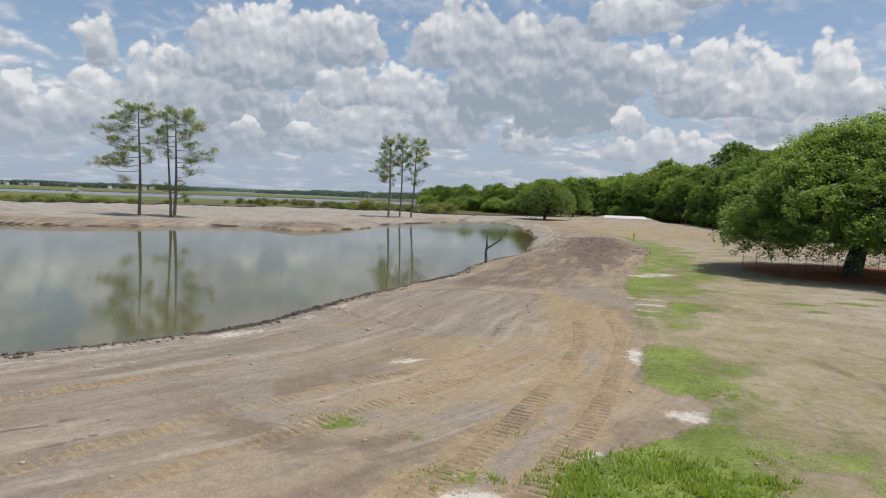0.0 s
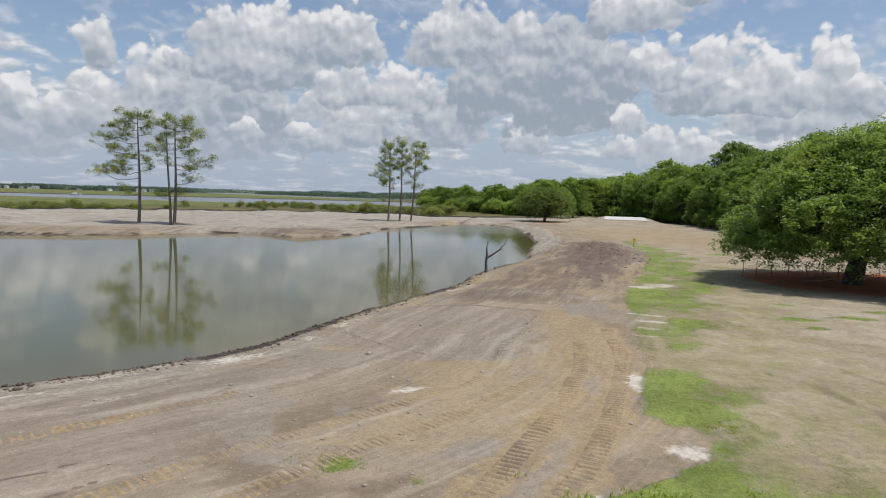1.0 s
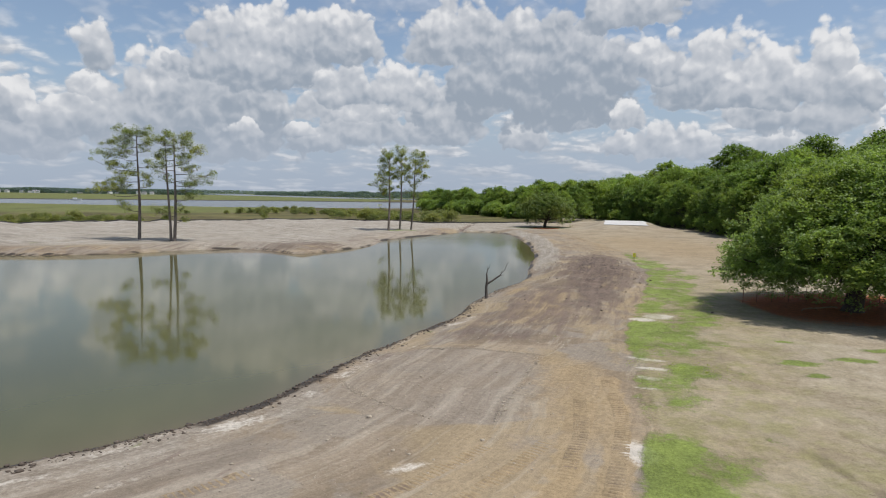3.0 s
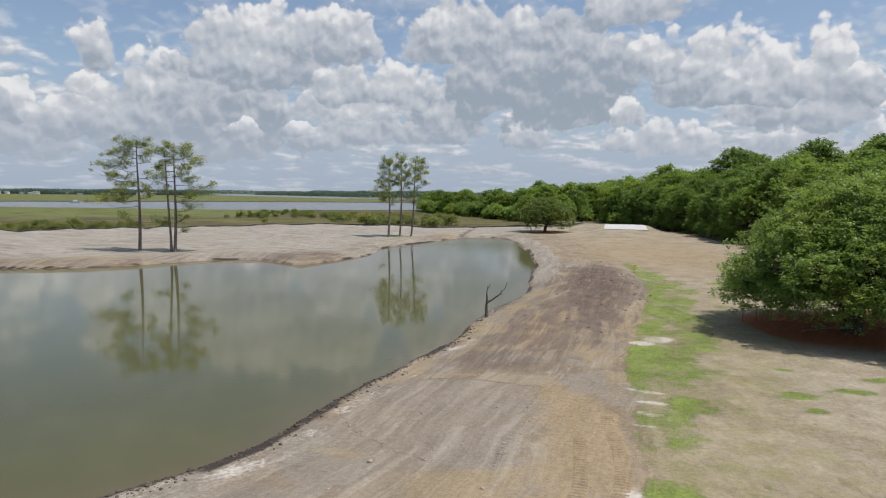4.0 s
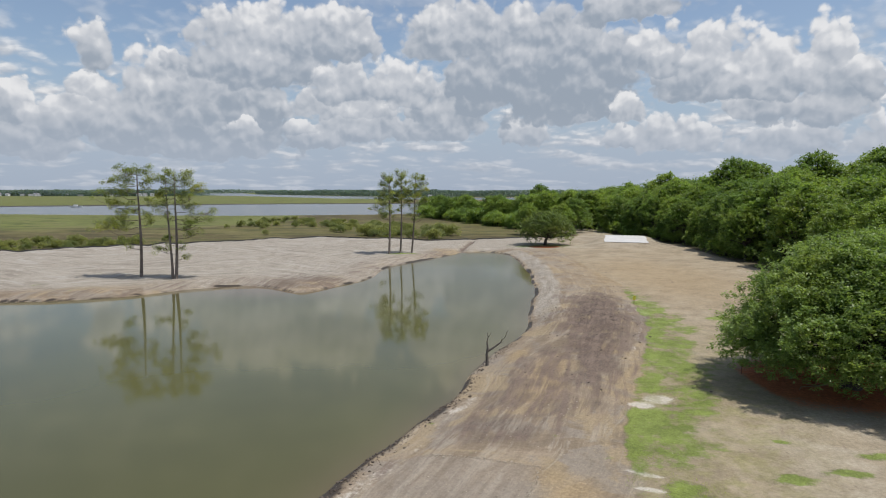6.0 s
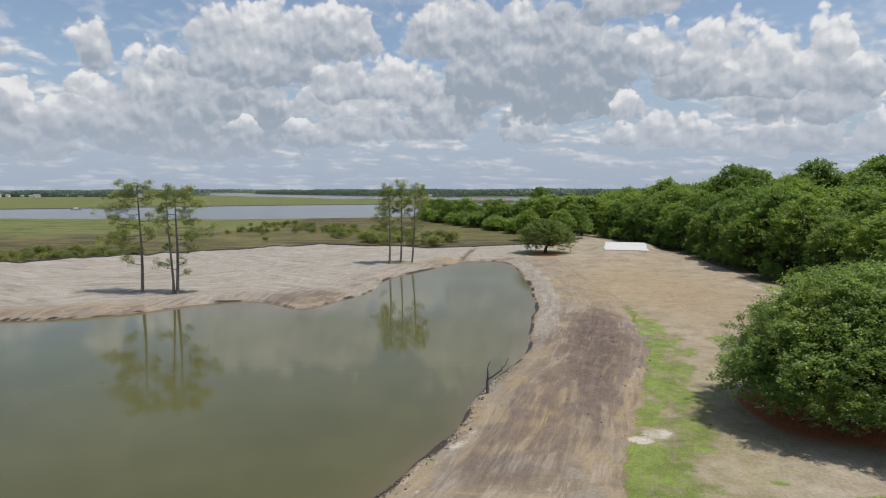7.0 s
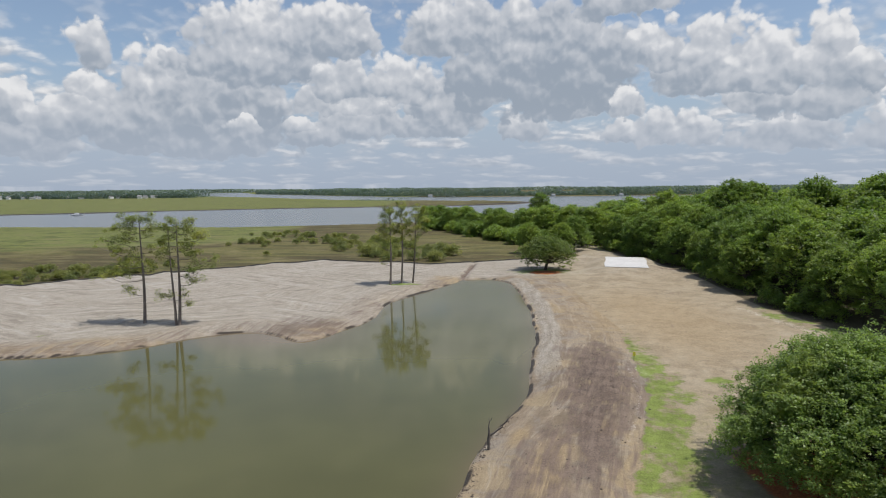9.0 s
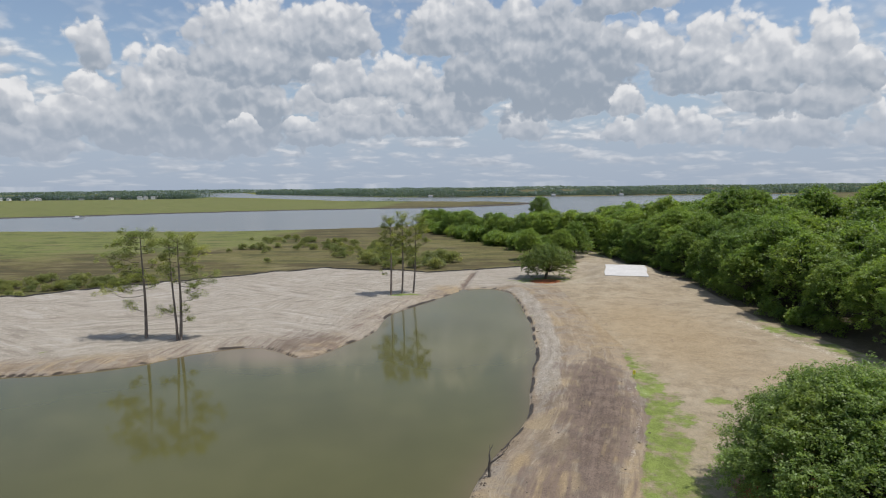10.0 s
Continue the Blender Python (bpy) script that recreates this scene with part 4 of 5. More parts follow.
# pines on the sand beyond the pond
pz = ground_z(-48.3, 97.4)
pine((-48.3, 97.4, pz), "tall single pine with limbs reaching to one side", 17.5, 0.30,
     [(4.6, -3.2, 0.6, 1.0), (7.2, -6.4, -0.6, 1.5), (8.0, -5.2, 1.8, 1.3), (8.3, 2.2, 0.6, 1.0), (9.4, 2.4, -1.2, 1.2), (9.2, -3.6, -1.4, 1.4), (10.2, -2.2, 2.0, 1.2),
      (10.9, -5.4, 0.4, 1.4), (11.4, 1.8, 1.6, 1.0), (12.6, -4.6, -0.8, 1.5), (13.4, -2.0, -1.8, 1.4), (13.8, 2.0, 0.4, 1.2), (14.6, -4.4, 0.8, 1.7), (15.0, 2.4, -0.8, 1.5),
      (15.6, -2.6, 1.2, 1.6), (16.2, 1.8, 0.6, 1.5), (16.4, -2.4, -1.0, 1.6)], (0.2, 0))
pine((-42.3, 96.4, ground_z(-42.3, 96.4)), "pair of pine trunks leaning apart from one root", 16.6, 0.30,
     [(3.2, 1.6, 0.4, 1.0), (4.2, -3.2, 0.3, 1.2), (4.9, 1.5, -0.4, 1.0), (6.6, 3.0, 0.6, 1.0), (8.0, 3.6, -0.8, 1.1), (9.6, 5.0, 0.4, 0.9), (8.9, 4.6, 0.9, 0.8), (9.4, -1.9, 0.6, 1.1),
      (10.6, 3.0, 1.4, 1.3), (11.2, -2.6, -1.0, 1.2), (12.0, 3.2, -1.4, 1.5), (12.8, -3.2, 0.4, 1.4), (13.4, 4.2, 0.6, 1.5), (13.9, -2.0, 1.6, 1.5), (14.6, 3.0, -0.6, 1.6),
      (15.0, -3.0, -0.6, 1.5), (15.6, 2.2, 1.2, 1.6), (15.9, -1.6, 0.8, 1.5)], (0.5, 0), ((-0.55, 0.1), 15.5, 0.19, -0.5))
pine((-12.6, 136.7, ground_z(-12.6, 136.7)), "slim pine in a row of three, fullest lower crown", 17.5, 0.30,
     limb_set(7.0, 11.0, 8, 3.4, (-1.4, 0), 1.2) + limb_set(11.0, 16.6, 13, 2.8, (-0.6, 0), 1.5) + [(4.6, -2.2, 0.3, 0.6)], (0.3, 0))
pine((-10.2, 138.0, ground_z(-10.2, 138.0)), "slim pine in a row of three with a high crown", 18.1, 0.26, limb_set(10.6, 17.2, 13, 2.2, (0, 0), 1.5) + limb_set(8, 10.5, 3, 1.8, (0, 0), 0.8), (0.5, 0))
pine((-7.7, 138.6, ground_z(-7.7, 138.6)), "slim leaning pine in a row of three", 17.5, 0.25, limb_set(6.5, 11, 6, 2.0, (0.2, 0), 1.0) + limb_set(11, 16.8, 12, 2.7, (0.5, 0), 1.5), (1.1, 0))

# smaller live oak past the pond's end
oak_b = broad_tree("live_oak", (25.3, 158.5, ground_z(25.3, 158.5)), "smaller grey-green live oak hung with moss beyond the pond", 7.3, 8.6, 1.3, 70, 480, 0.3, M_MOSSY_LEAF, 0.4, (0.4, 0), 1.9, (0.2, 0.3), apart=True, spray=16, spread=0.2)

# woods: a few grown trees, then copies
WOODS = "trees of the woods"
proto = [
    broad_tree("oak_tree", (62, 108, 1.2), "dense broad-leaved tree at the edge of the woods", 6.6, 14.5, 2.6, 74, 260, 0.40, M_WOOD_LEAF, 0.36, (0.2, 0), 4.0, (0.16, 0.30), WOODS, spread=0.24),
    broad_tree("oak_tree", (66, 122, 1.2), "dense broad-leaved tree at the edge of the woods", 7.6, 16.5, 3.4, 80, 260, 0.42, M_WOOD_LEAF, 0.4, (-0.3, 0.2), 5.0, (0.15, 0.28), WOODS, spread=0.24),
    broad_tree("oak_tree", (63, 140, 1.2), "dense broad-leaved tree at the edge of the woods", 5.6, 13.0, 2.0, 64, 250, 0.38, M_WOOD_LEAF, 0.3, (0, 0.3), 3.4, (0.17, 0.32), WOODS, spread=0.24),
]
distant = [
    broad_tree("oak_tree", (84, 118, 1.2), "dense broad-leaved tree inside the woods", 6.8, 15.0, 0.8, 60, 120, 0.6, M_WOOD_LEAF, 0.36, (0.2, 0), 4.0, (0.17, 0.31), WOODS, spray=8, spread=0.36),
    broad_tree("oak_tree", (88, 134, 1.2), "dense broad-leaved tree inside the woods", 6.0, 14.0, 0.6, 54, 120, 0.58, M_WOOD_LEAF, 0.36, (0, 0.2), 4.0, (0.18, 0.32), WOODS, spray=8, spread=0.36),
]
tall = broad_tree("oak_tree", (100, 146, 1.2), "tall open-crowned tree standing above the woods", 6.4, 22.6, 14.5, 44, 170, 0.55, M_WOOD_LEAF, 0.42, (0.4, 0), 13.0, (0.2, 0.3), WOODS)
under = broad_tree("undergrowth_bush", (58, 100, 1.2), "leafy undergrowth bush at the foot of the woods", 2.6, 3.4, 0.3, 20, 110, 0.4, M_WOOD_LEAF, 0.08, (0, 0), 0.4, (0.3, 0.45), "bushes at the woods' edge")


def copy_at(src, x, y, scale, tall_by=1.0):
    z = ground_z(x, y)
    m = Matrix.Translation((x, y, z)) @ Matrix.Rotation(rng.uniform(0, 6.28), 4, "Z") @ Matrix.Diagonal((scale, scale, scale * tall_by, 1))
    return copy_thing(src, m)


count = 0
for row in range(8):
    for y in np.arange(72 + 4 * (row % 2), 262, 8.2 + 0.5 * row):
        yy = y + rng.normal(0, 1.4)
        edge = float(np.interp(yy, EDGE_Y, EDGE_X))
        x = edge + 6.8 + row * 8.6 + rng.normal(0, 1.5)
        if x / yy > 0.84 or (row > 5 and yy < 130) or (abs(x - 47) < 12 and yy < 186):
            continue
        if min(math.hypot(x - p.location.x, yy - p.location.y) for p in proto + distant) < 6:
            continue
        grow = np.interp(row, [0, 1, 2, 4, 8], [0.82, 0.98, 1.1, 1.25, 1.3]) * rng.uniform(0.9, 1.12)
        if yy > 190:
            grow *= 0.95
        src = proto[count % 3] if row < 2 and yy < 190 else distant[count % 2]
        copy_at(src, x, yy, min(grow, 1.12), max(1.0, grow / 1.12))
        count += 1
for x, y, s in ((96, 137, 1.0), (107, 152, 1.02), (86, 146, 0.98), (79, 172, 0.98), (90, 182, 0.95), (72, 205, 0.85)):
    copy_at(tall, x, y, s)
for y in np.arange(84, 215, 3.6):
    edge = float(np.interp(y, EDGE_Y, EDGE_X))
    if rng.random() < 0.8 and y > 92:
        copy_at(under, edge + rng.uniform(3.0, 6.5), y, rng.uniform(0.6, 1.2))
# belt of trees from the woods out over the marsh
for i in range(60):
    u = i / 59
    x = 52 - 66 * u + rng.normal(0, 1.5)
    y = np.interp(u, [0, 0.25, 0.5, 0.8, 1], [222, 250, 278, 322, 372]) + rng.uniform(0, 22)
    copy_at(distant[i % 2], x, y, rng.uniform(0.7, 0.98) * np.interp(u, [0, 0.3, 1], [1.05, 0.92, 0.85]))
for i in range(44):
    u = rng.random()
    copy_at(under, 46 - 60 * u + rng.normal(0, 2), np.interp(u, [0, 0.25, 0.5, 0.8, 1], [214, 240, 268, 312, 360]) + rng.uniform(-6, 6), rng.uniform(0.9, 1.9))
copy_at(proto[1], 54.6, 366, 0.95, 1.12)
copy_at(proto[0], 27, 205, 0.7), copy_at(proto[2], 37, 200, 0.8), copy_at(proto[1], 42, 205, 0.7)

# marsh shrubs
shrub = broad_tree("marsh_shrub", (-95, 158, 0.35), "loose light green shrub growing in the marsh", 2.6, 3.2, 0.1, 22, 90, 0.34, M_SHRUB_LEAF, 0.06, (0, 0), 0.3, (0.28, 0.42), "marsh shrubs")
for i in range(90):
    x = rng.uniform(-135, -80)
    y = float(berm_y(x)) + rng.uniform(5, 40)
    copy_at(shrub, x, y, rng.uniform(0.3, 0.8))
for i in range(105):
    u = rng.random()
    x = -88 + 78 * u + rng.normal(0, 2)
    y = np.interp(u, [0, 0.4, 0.7, 1], [272, 262, 235, 205]) + rng.uniform(-22, 34)
    copy_at(shrub, x, y, rng.uniform(0.3, 0.85))
for i in range(16):
    copy_at(shrub, rng.uniform(-26, 2), rng.uniform(183, 208), rng.uniform(0.6, 1.3))
for x, y in ((-97, 232), (-85, 240), (-70, 236), (-60, 205)):
    copy_at(shrub, x, y, 0.5)


def belt(name, label, spread, n, size, mat):
    """Distant woods: lumps of leaf sprays with an uneven top."""
    x, y, h = spread(n)
    z = h * rng.random(n)
    v, f = leaves(np.c_[x, y, z + 0.3], size, 0.2, 0.8)
    return tagged(mesh_object(name, v, f, mat), label, "woods", kind="stuff")


def right_shore(n):
    x = rng.uniform(-860, 1400, n)
    y = np.interp(x, [-860, -410, -160, 0, 1400], [2780, 2060, 1640, 1490, 1490]) + rng.exponential(60, n)
    return x, y, 10 + 9 * (fbm(x, y * 0.1, 0.02, 4, 40) + 0.5)


def left_shore(n):
    x = rng.uniform(-1750, -690, n)
    y = np.interp(x, [-1750, -1000, -690], [1690, 1640, 1650]) + rng.exponential(70, n)
    return x, y, 7 + 9 * (fbm(x, y * 0.1, 0.02, 4, 41) + 0.5)


def horizon_shore(n):
    x = rng.uniform(-3200, 3400, n)
    y = 3950 + rng.exponential(120, n)
    return x, y, 14 + 10 * (fbm(x, y * 0.1, 0.006, 4, 42) + 0.5)


# the haze over these belts sits in their leaf colour
belt("far_woods", "wooded far shore of the bay, haze-blue leaf colour", right_shore, 52000, 3.4, M_HAZED_LEAF)
belt("far_woods", "low wooded shore behind the houses", left_shore, 36000, 3.4, M_HAZED_LEAF)
belt("far_woods", "faint wooded line along the horizon", horizon_shore, 30000, 8.0, M_HAZED_LEAF)


def isle_scrub(n):
    x = rng.uniform(-170, -60, n)
    return x, 1060 + 0.2 * np.abs(x) + rng.normal(0, 4, n), np.full(n, 4.0) * (rng.random(n) < 0.6)


belt("island_scrub", "low scrub on the marsh island", isle_scrub, 160, 2.5, M_HAZED_LEAF)


# ---- things on the ground ----
# bleached snag at the water's edge
snag = thing("dead_tree", (3.55, 50.5, ground_z(3.55, 50.5)), "leafless forked dead tree at the pond's edge", "dead tree")
v, f = join([
    tube([(0, 0, -0.4), (0.02, 0, 0.3), (-0.02, 0.02, 0.9), (0.06, 0, 1.4), (0.0, 0.02, 2.05)], [0.17, 0.13, 0.11, 0.10, 0.055], 8),
    tube([(0.0, 0.02, 2.0), (0.08, 0.05, 2.35), (0.02, 0.06, 2.75)], [0.05, 0.03, 0.012], 5),
    tube([(0.08, 0.05, 2.35), (0.25, 0.05, 2.6), (0.28, 0.0, 2.85)], [0.03, 0.02, 0.01], 5)])
mesh_object("trunk", v, f, M_DEAD, snag, True)
v, f = join([
    tube([(0.04, 0, 1.2), (0.45, 0.0, 1.45), (0.8, 0.05, 1.7), (1.15, 0.05, 1.95), (1.22, 0.06, 2.25)], [0.09, 0.085, 0.075, 0.06, 0.035], 7),
    tube([(1.2, 0.06, 2.1), (1.5, 0.1, 2.35), (1.62, 0.1, 2.75), (1.78, 0.1, 3.0)], [0.04, 0.03, 0.02, 0.008], 5),
    tube([(1.62, 0.1, 2.75), (1.55, 0.12, 3.0)], [0.015, 0.006], 4), tube([(1.1, 0.05, 1.9), (1.4, 0.1, 1.95)], [0.03, 0.012], 4)])
mesh_object("branch", v, f, M_DEAD, snag, True)

# white sand surface on the raised pad
pad = thing("sand_pad", (47.4, 164.0, 2.17), "smooth white sand surface on a raised earth pad", "sand pad")
pad.rotation_euler = (0, 0, radians(-15))
bm = bmesh.new()
bmesh.ops.create_grid(bm, x_segments=14, y_segments=24, size=0.5)
for w in bm.verts:
    w.co = Vector((w.co.x * 10.6 + 0.15 * math.sin(9 * w.co.y), w.co.y * 19.5 + 0.15 * math.sin(11 * w.co.x), 0.04 + 0.02 * w.co.y * 19.5))
geom = bmesh.ops.extrude_face_region(bm, geom=bm.faces[:])["geom"]
bmesh.ops.translate(bm, verts=[w for w in geom if isinstance(w, bmesh.types.BMVert)], vec=(0, 0, 0.06))
part("sheet", bm, M_PAD, pad)

# black silt fence along the marsh
silt = thing("silt_fence", (0, 0, 0), "low black fabric silt fence on wooden stakes", "fence")
line = [(x, float(berm_y(x))) for x in np.arange(-135, 36, 1.5)]
fv, ff = [], []
for i, (x, y) in enumerate(line):
    z = ground_z(x, y - 0.8)
    sag = 0.06 * math.sin(i * 2.1)
    for off in (0, 0.04):
        fv += [(x, y - 0.8 + off, z - 0.1), (x, y - 0.8 + off + 0.05 * math.sin(i * 1.3), z + 0.3 + sag)]
for i in range(len(line) - 1):
    a, b = 4 * i, 4 * i + 4
    ff += [(a, b, b + 1, a + 1), (a + 2, a + 3, b + 3, b + 2), (a + 1, b + 1, b + 3, a + 3)]
mesh_object("fabric", fv, ff, M_SILT, silt)
stake_me = None
for i in range(0, len(line), 2):
    x, y = line[i]
    z = ground_z(x, y - 0.7)
    if stake_me is None:
        bm = bmesh.new()
        bmesh.ops.create_cube(bm, size=1, matrix=Matrix.Diagonal((0.05, 0.05, 1.0, 1)))
        bmesh.ops.bevel(bm, geom=bm.edges[:], offset=0.006, segments=1)
        ob = part("stake", bm, M_STAKE, silt)
        stake_me = ob.data
    else:
        ob = new("stake", stake_me)
        ob.parent = silt
    ob.location = (x, y - 0.62, z + 0.05)

# orange net and rusty stakes round the big oak's roots
net = thing("net_fence", (0, 0, 0), "sagging orange net fence on rusty stakes round the oak", "fence")
run = [(22.3 + 1.15 * i, 45.6 + 0.35 * math.sin(i * 0.9)) for i in range(11)]
tubes = []
for i in range(len(run) - 1):
    (ax, ay), (bx, by) = run[i], run[i + 1]
    za, zb = ground_z(ax, ay), ground_z(bx, by)
    for q in range(7):
        h = 0.12 + 0.13 * q
        tubes.append(tube([(ax, ay, za + h), ((ax + bx) / 2, (ay + by) / 2, (za + zb) / 2 + h - 0.05), (bx, by, zb + h)], [0.007] * 3, 4))
    for q in range(7):
        u = (q + 0.5) / 7
        x, y, z = ax + (bx - ax) * u, ay + (by - ay) * u, za + (zb - za) * u
        tubes.append(tube([(x, y, z + 0.1), (x, y, z + 0.88)], [0.006, 0.006], 4))
v, f = join(tubes)
mesh_object("net", v, f, M_ORANGE, net)
stake_me = None
for x, y in run:
    if stake_me is None:
        v, f = tube([(0, 0, -0.2), (0.01, 0, 0.5), (0, 0, 1.2)], [0.022, 0.022, 0.018], 6)
        ob = mesh_object("stake", v, f, M_RUST, net)
        stake_me = ob.data
    else:
        ob = new("stake", stake_me)
        ob.parent = net
    ob.location = (x, y, ground_z(x, y))

# a fallen branch on the mulch
fallen = mesh_object("fallen_branch", *join([tube(bent((-2.0, 0, 0.1), (0.5, 0.2, 0.35), 0.05, 0.2), np.linspace(0.03, 0.07, 7), 6), tube(bent((-0.9, 0.05, 0.2), (-1.2, 0.7, 0.25), 0.02), np.linspace(0.03, 0.01, 7), 5)]), M_STAKE, smooth=True)
fallen.location = (26.4, 41.6, ground_z(26.4, 41.6))
tagged(fallen, "pale fallen branch lying on the red mulch", "branch")

# yellow survey marker
mark = thing("survey_marker", (22.9, 74.5, ground_z(22.9, 74.5)), "small yellow survey marker on a stake", "marker")
bm = bmesh.new()
bmesh.ops.create_cube(bm, size=1, matrix=Matrix.Translation((0, 0, 0.45)) @ Matrix.Diagonal((0.06, 0.06, 1.3, 1)))
bmesh.ops.bevel(bm, geom=bm.edges[:], offset=0.01, segments=1)
part("stake", bm, M_STAKE, mark)
bm = bmesh.new()
bmesh.ops.create_cube(bm, size=1, matrix=Matrix.Translation((0, -0.06, 0.85)) @ Matrix.Diagonal((0.34, 0.04, 0.5, 1)))
bmesh.ops.bevel(bm, geom=bm.edges[:], offset=0.01, segments=1)
part("flag", bm, M_YELLOW, mark)


# crawler tracks pressed into the loam
def track(points, width, label, depth=0.06, pitch=0.21, rise=0.0):
    pts = smooth_line(points, 60)
    seg = np.r_[0, np.cumsum(np.linalg.norm(np.diff(pts, axis=0), axis=1))]
    s = np.arange(0, seg[-1], 0.035)
    x, y = np.interp(s, seg, pts[:, 0]), np.interp(s, seg, pts[:, 1])
    tx, ty = np.gradient(x), np.gradient(y)
    l = np.hypot(tx, ty)
    nx, ny = ty / l, -tx / l
    cross = np.array((-0.58, -0.5, -0.42, -0.2, 0.0, 0.2, 0.42, 0.5, 0.58))
    lift = np.array((-0.06, 0.004, 0.0, 0.0, 0.004, 0.0, 0.0, 0.004, -0.06))
    X = x[:, None] + nx[:, None] * cross * width
    Y = y[:, None] + ny[:, None] * cross * width
    flatx, flaty = X.ravel(), Y.ravel()
    z = heights(flatx, flaty, shore_of(flatx, flaty)[0])[0].reshape(X.shape)
    saw = (s / pitch) % 1.0
    tooth = np.where(saw < 0.28, 1.0, 0.0) * 0.7 + 0.3 * np.sin(2 * math.pi * saw)
    worn = 0.75 + 0.9 * fbm(x, y, 0.8, 3, 51)
    rag = 0.03 * fbm(X, Y, 2.2, 3, 53)
    z = z + lift + rag + (depth * (tooth * np.clip(worn, 0.15, 1.3))[:, None]) * (np.abs(cross) < 0.45) + 0.012 * fbm(X, Y, 6.0, 3, 52) + rise
    n, k = X.shape
    i = (np.arange(n - 1)[:, None] * k + np.arange(k - 1)[None, :])
    quads = np.stack([i, i + 1, i + k + 1, i + k], -1).reshape(-1, 4)
    ob = mesh_object("crawler_track", np.c_[flatx, flaty, z.ravel()], quads, M_GROUND, smooth=False)
    dd, ss = shore_of(flatx, flaty)
    ob.data.attributes.new("shore", "FLOAT_VECTOR", "POINT").data.foreach_set("vector", np.c_[dd, ss, np.zeros(len(dd))].astype(np.float32).ravel())
    ob.data.attributes.new("ochre", "FLOAT", "POINT").data.foreach_set("value", np.full(len(dd), 0.7, np.float32))
    # shade in the grooves between the ribs, painted through the dark layer
    groove_shade = 0.6 * (1 - np.clip(tooth, 0, 1))[:, None] * (np.abs(cross) < 0.45) * np.ones(X.shape)
    ob.data.attributes.new("dark", "FLOAT", "POINT").data.foreach_set("value", groove_shade.ravel().astype(np.float32))
    if ob.data.polygons[0].normal.z < 0:
        ob.data.flip_normals()
    return tagged(ob, label, "track mark", "crawler tracks in the loam")


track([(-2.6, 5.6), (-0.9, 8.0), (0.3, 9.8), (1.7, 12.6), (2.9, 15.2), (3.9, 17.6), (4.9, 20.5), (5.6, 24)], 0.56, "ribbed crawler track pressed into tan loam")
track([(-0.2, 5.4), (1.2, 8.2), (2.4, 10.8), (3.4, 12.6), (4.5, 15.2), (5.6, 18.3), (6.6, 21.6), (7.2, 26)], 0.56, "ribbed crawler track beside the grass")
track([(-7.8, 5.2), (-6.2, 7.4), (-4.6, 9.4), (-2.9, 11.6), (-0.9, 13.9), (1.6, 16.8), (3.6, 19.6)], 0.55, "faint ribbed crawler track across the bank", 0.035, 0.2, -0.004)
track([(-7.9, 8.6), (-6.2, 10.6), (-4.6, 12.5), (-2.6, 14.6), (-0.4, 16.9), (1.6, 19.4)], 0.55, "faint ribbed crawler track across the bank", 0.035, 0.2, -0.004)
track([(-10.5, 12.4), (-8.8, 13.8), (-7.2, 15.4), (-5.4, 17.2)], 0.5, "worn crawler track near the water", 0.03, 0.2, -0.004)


# loose soil: lumps too many to count
def clods(name, label, x, y, size, mat):
    bm = bmesh.new()
    bmesh.ops.create_icosphere(bm, subdivisions=1, radius=1)
    base_v = np.array([w.co[:] for w in bm.verts])
    base_f = np.array([[w.index for w in face.verts] for face in bm.faces])
    bm.free()
    d, _ = shore_of(x, y)
    z = heights(x, y, d)[0]
    keep = d > 0.15
    x, y, z, size = x[keep], y[keep], z[keep], size[keep]
    n = len(x)
    v = base_v[None] * (size[:, None, None] * rng.uniform(0.55, 1.35, (n, len(base_v), 1))) * np.array((1.15, 1.0, 0.62)) + np.stack([x, y, z + size * 0.2], -1)[:, None, :]
    f = base_f[None] + (np.arange(n) * len(base_v))[:, None, None]
    return tagged(mesh_object(name, v.reshape(-1, 3), f.reshape(-1, 3), mat), label, "soil", kind="stuff")


n = 1100
y = rng.normal(66, 12, n)
clods("soil_clods", "dark turned soil clods heaped on the bank", 16.5 + 0.22 * (y - 66) + rng.normal(0, 2.6, n), y, rng.gamma(1.5, 0.015, n) + 0.01, M_CLOD)
n = 1500
y = rng.uniform(8, 40, n)
clods("sand_clods", "small crumbs of tan loam scattered over the bank", -8 + 0.35 * y + rng.normal(0, 4.0, n), y, rng.gamma(1.4, 0.009, n) + 0.005, M_SANDCLOD)
pick = rng.integers(6, 62, 2600)
jit = LOOP[pick] + LOOP_OUT[pick] * (0.15 + np.abs(rng.normal(0, 0.35, (2600, 1)))) + rng.normal(0, 0.25, (2600, 2))
clods("bank_clods", "dark wet soil crumbs along the waterline", jit[:, 0], jit[:, 1], rng.gamma(1.4, 0.016, 2600) + 0.007, M_CLOD)

for pts in ([(-1.0, 32.2), (0.8, 31.6), (2.6, 31.0), (4.9, 30.2)], [(4.9, 30.2), (4.1, 27.6), (3.0, 24.4), (2.0, 21.4)], [(-4.6, 27.4), (-3.6, 25.4), (-2.2, 23.4), (-0.4, 21.8)]):
    path_l = smooth_line(pts, 40)
    pick = rng.integers(0, len(path_l), 420)
    jit = path_l[pick] + rng.normal(0, 0.09, (420, 2))
    clods("soil_ridge", "thin ridge of pale loose soil left by a blade", jit[:, 0], jit[:, 1], rng.gamma(1.5, 0.010, 420) + 0.006, M_SANDCLOD)


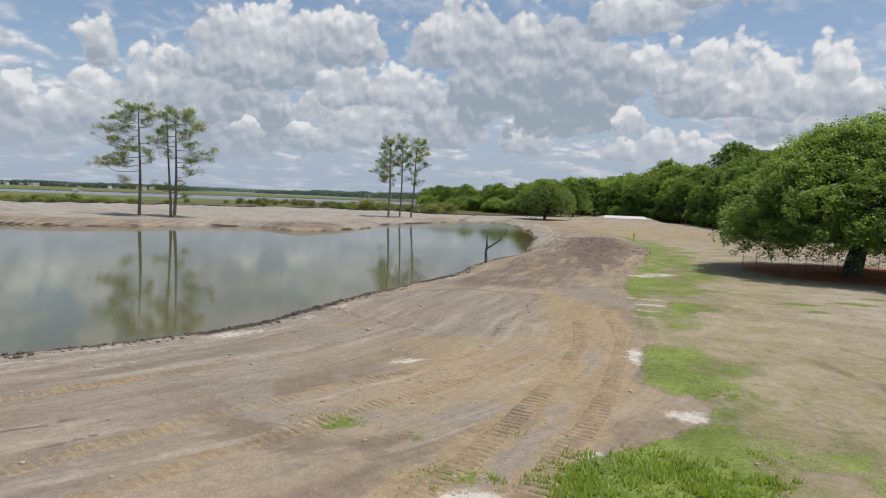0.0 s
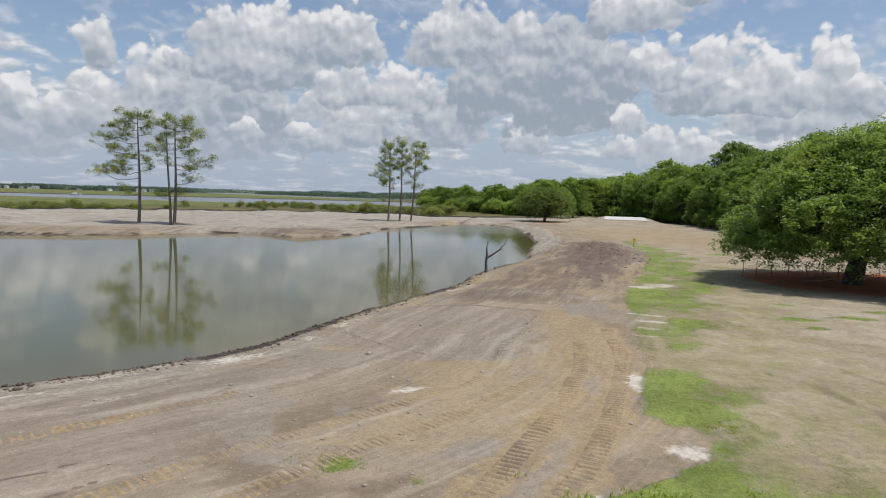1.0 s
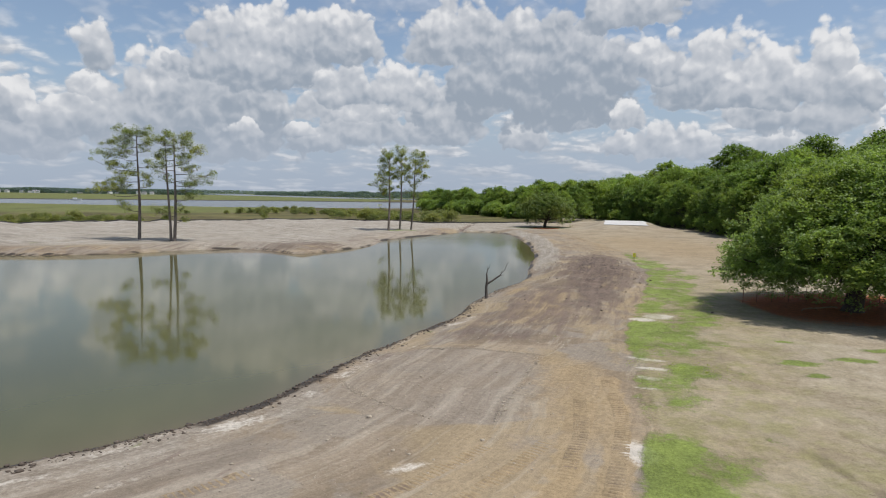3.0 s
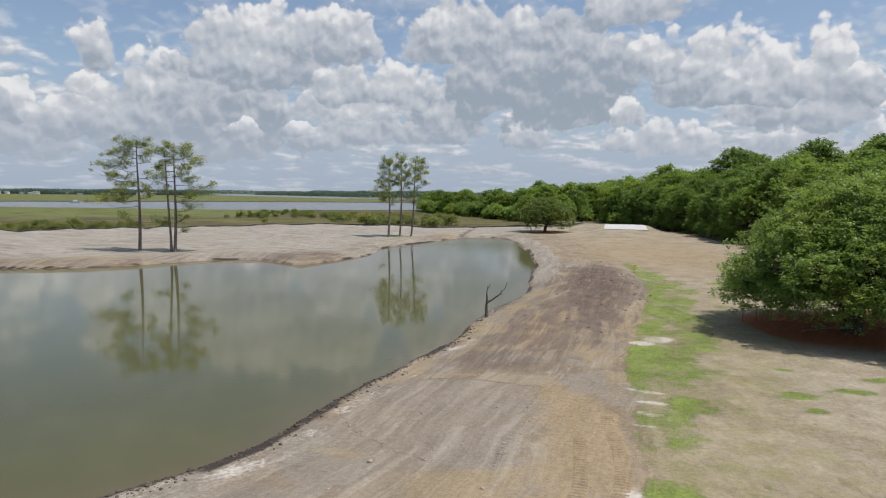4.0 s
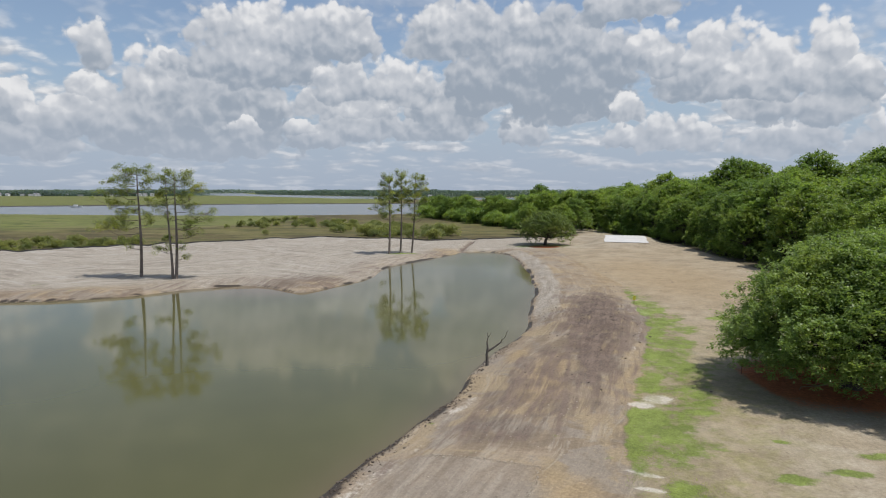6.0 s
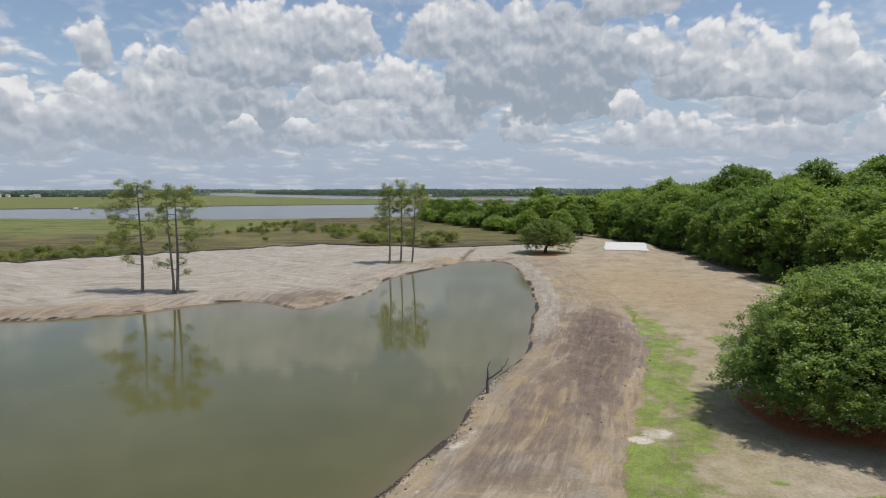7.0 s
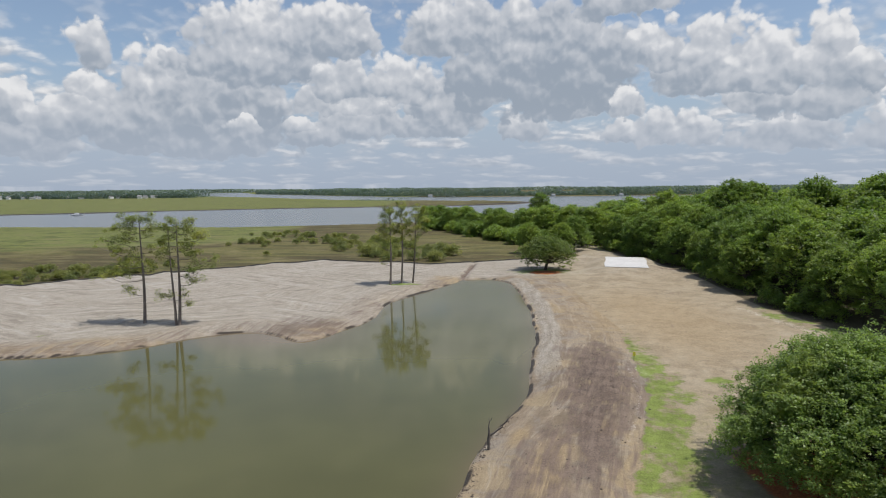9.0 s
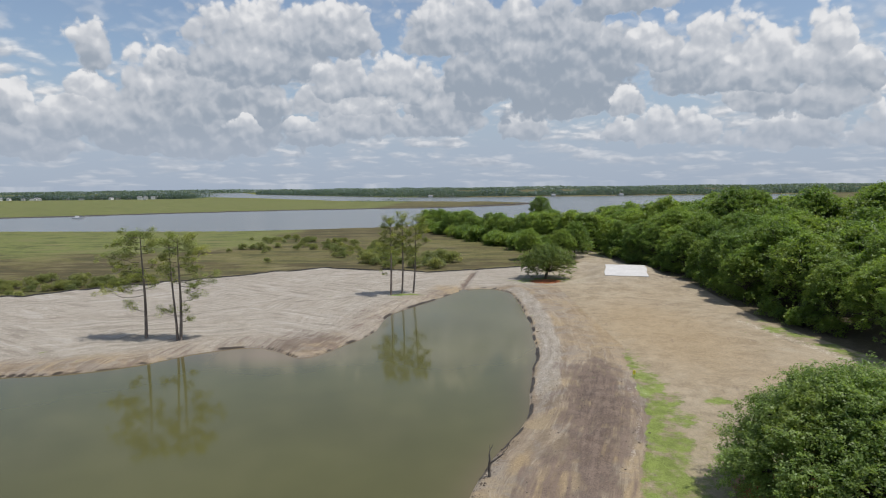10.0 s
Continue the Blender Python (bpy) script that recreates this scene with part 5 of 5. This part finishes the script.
# grass blades
def blades(name, label, x, y, tall_by, width, mat, per=7):
    n = len(x)
    d, _ = shore_of(x, y)
    z = heights(x, y, d)[0]
    bx = np.repeat(x, per) + rng.normal(0, 0.07, n * per)
    by = np.repeat(y, per) + rng.normal(0, 0.07, n * per)
    bz = np.repeat(z, per) - 0.02
    h = np.repeat(tall_by, per) * rng.uniform(0.5, 1.3, n * per)
    a = rng.uniform(0, 6.28, n * per)
    lean = rng.uniform(0.2, 0.9, n * per) * h
    w = width * rng.uniform(0.6, 1.4, n * per)
    p0 = np.c_[bx - np.sin(a) * w, by + np.cos(a) * w, bz]
    p1 = np.c_[bx + np.sin(a) * w, by - np.cos(a) * w, bz]
    p2 = np.c_[bx + np.cos(a) * lean, by + np.sin(a) * lean, bz + h]
    v = np.stack([p0, p1, p2], 1).reshape(-1, 3)
    return tagged(mesh_object(name, v, np.arange(len(v)).reshape(-1, 3), mat), label, "grass", kind="stuff")


n = 9000
y = 7.5 + 55 * rng.random(n) ** 1.9
gl, gr = np.interp(y, GRASS_Y, GRASS_L), np.interp(y, GRASS_Y, GRASS_R)
x = gl + (gr - gl) * rng.random(n) ** 1.25
lush = fbm(x, y, 0.45, 4, 61) + np.interp(y, [6, 12, 14, 18, 24, 28, 34, 40, 46, 60], [0.2, 0.2, -0.05, 0.15, -0.15, -0.1, 0.0, 0.05, -0.1, 0.1])
keep = lush > -0.02
blades("weedy_grass", "short bright green weedy grass beside the loam", x[keep], y[keep], 0.015 + 0.04 * np.clip(lush[keep], 0, 1), 0.014, M_GRASS_BLADE)
tx, ty, tuft_h = [], [], []
for cx, cy, r, m in ((3.3, 9.9, 0.9, 130), (4.4, 10.4, 0.5, 110), (4.6, 9.6, 0.35, 60), (5.0, 9.2, 0.3, 50), (2.4, 9.6, 0.5, 70), (7.3, 14.9, 0.3, 40), (-2.0, 12.2, 0.45, 60), (0.3, 9.9, 0.4, 50), (11.2, 27.4, 0.9, 90), (6.4, 11.0, 0.3, 30), (5.8, 9.9, 0.25, 30)):
    tx.append(cx + rng.normal(0, r, m)), ty.append(cy + rng.normal(0, r * 0.7, m)), tuft_h.append(np.full(m, 0.14 if cy < 10.6 and cx > 2 else 0.05))
tx, ty, tuft_h = np.concatenate(tx), np.concatenate(ty), np.concatenate(tuft_h)
blades("grass_tufts", "taller tufts of green weeds", tx, ty, tuft_h, 0.022, M_GRASS_BLADE, 9)


# ---- the far shore ----
def house(x, y, w, dp, h, turn):
    t = thing("house", (x, y, 0.4), "small white house on the far shore", "house", "houses on the far shore")
    t.rotation_euler = (0, 0, turn)
    bm = bmesh.new()
    bmesh.ops.create_cube(bm, size=1, matrix=Matrix.Translation((0, 0, h / 2)) @ Matrix.Diagonal((w, dp, h, 1)))
    part("wall", bm, M_WALL, t)
    bm = bmesh.new()
    pts = [bm.verts.new(p) for p in ((-w * 0.55, -dp * 0.58, h), (w * 0.55, -dp * 0.58, h), (w * 0.55, dp * 0.58, h), (-w * 0.55, dp * 0.58, h), (-w * 0.5, 0, h * 1.5), (w * 0.5, 0, h * 1.5))]
    for q in ((0, 1, 5, 4), (2, 3, 4, 5), (1, 2, 5), (3, 0, 4), (3, 2, 1, 0)):
        bm.faces.new([pts[i] for i in q])
    part("roof", bm, M_ROOF, t)
    return t


for i in range(26):
    spot_x = (-1120, -1010, -900, -760)[i % 4] + rng.normal(0, 38)
    house(spot_x, 1655 + rng.uniform(-30, 20), rng.uniform(6, 13), rng.uniform(6, 9), rng.uniform(2.6, 6), rng.normal(0, 0.4))
for x in (-40, 250, 410):
    house(x, 1474, rng.uniform(8, 11), 8, rng.uniform(3, 4.5), rng.normal(0, 0.3))

# moored boat in the river
boat = thing("boat", (-337, 564, -0.3), "white motor boat lying on the river", "boat")
boat.rotation_euler = (0, 0, 0.25)
bm = bmesh.new()
prof = [(-5.0, 1.3), (-2.0, 1.6), (2.0, 1.5), (4.2, 0.8), (5.4, 0.05)]
top, low = [], []
for sgn in (1, -1):
    top.append([bm.verts.new((x, sgn * w, 1.0 + 0.08 * max(x, 0))) for x, w in prof])
    low.append([bm.verts.new((x * 0.92, sgn * w * 0.6, -0.3)) for x, w in prof])
for i in range(len(prof) - 1):
    bm.faces.new((top[0][i], top[0][i + 1], low[0][i + 1], low[0][i])), bm.faces.new((top[1][i + 1], top[1][i], low[1][i], low[1][i + 1]))
    bm.faces.new((top[0][i + 1], top[0][i], top[1][i], top[1][i + 1])), bm.faces.new((low[0][i], low[0][i + 1], low[1][i + 1], low[1][i]))
bm.faces.new((top[0][0], low[0][0], low[1][0], top[1][0])), bm.faces.new((top[0][-1], top[1][-1], low[1][-1], low[0][-1]))
bmesh.ops.recalc_face_normals(bm, faces=bm.faces[:])
part("hull", bm, M_HULL, boat)
bm = bmesh.new()
bmesh.ops.create_cube(bm, size=1, matrix=Matrix.Translation((-0.5, 0, 1.7)) @ Matrix.Diagonal((3.2, 2.0, 1.4, 1)))
bmesh.ops.bevel(bm, geom=bm.edges[:], offset=0.2, segments=2)
part("cabin", bm, M_HULL, boat)
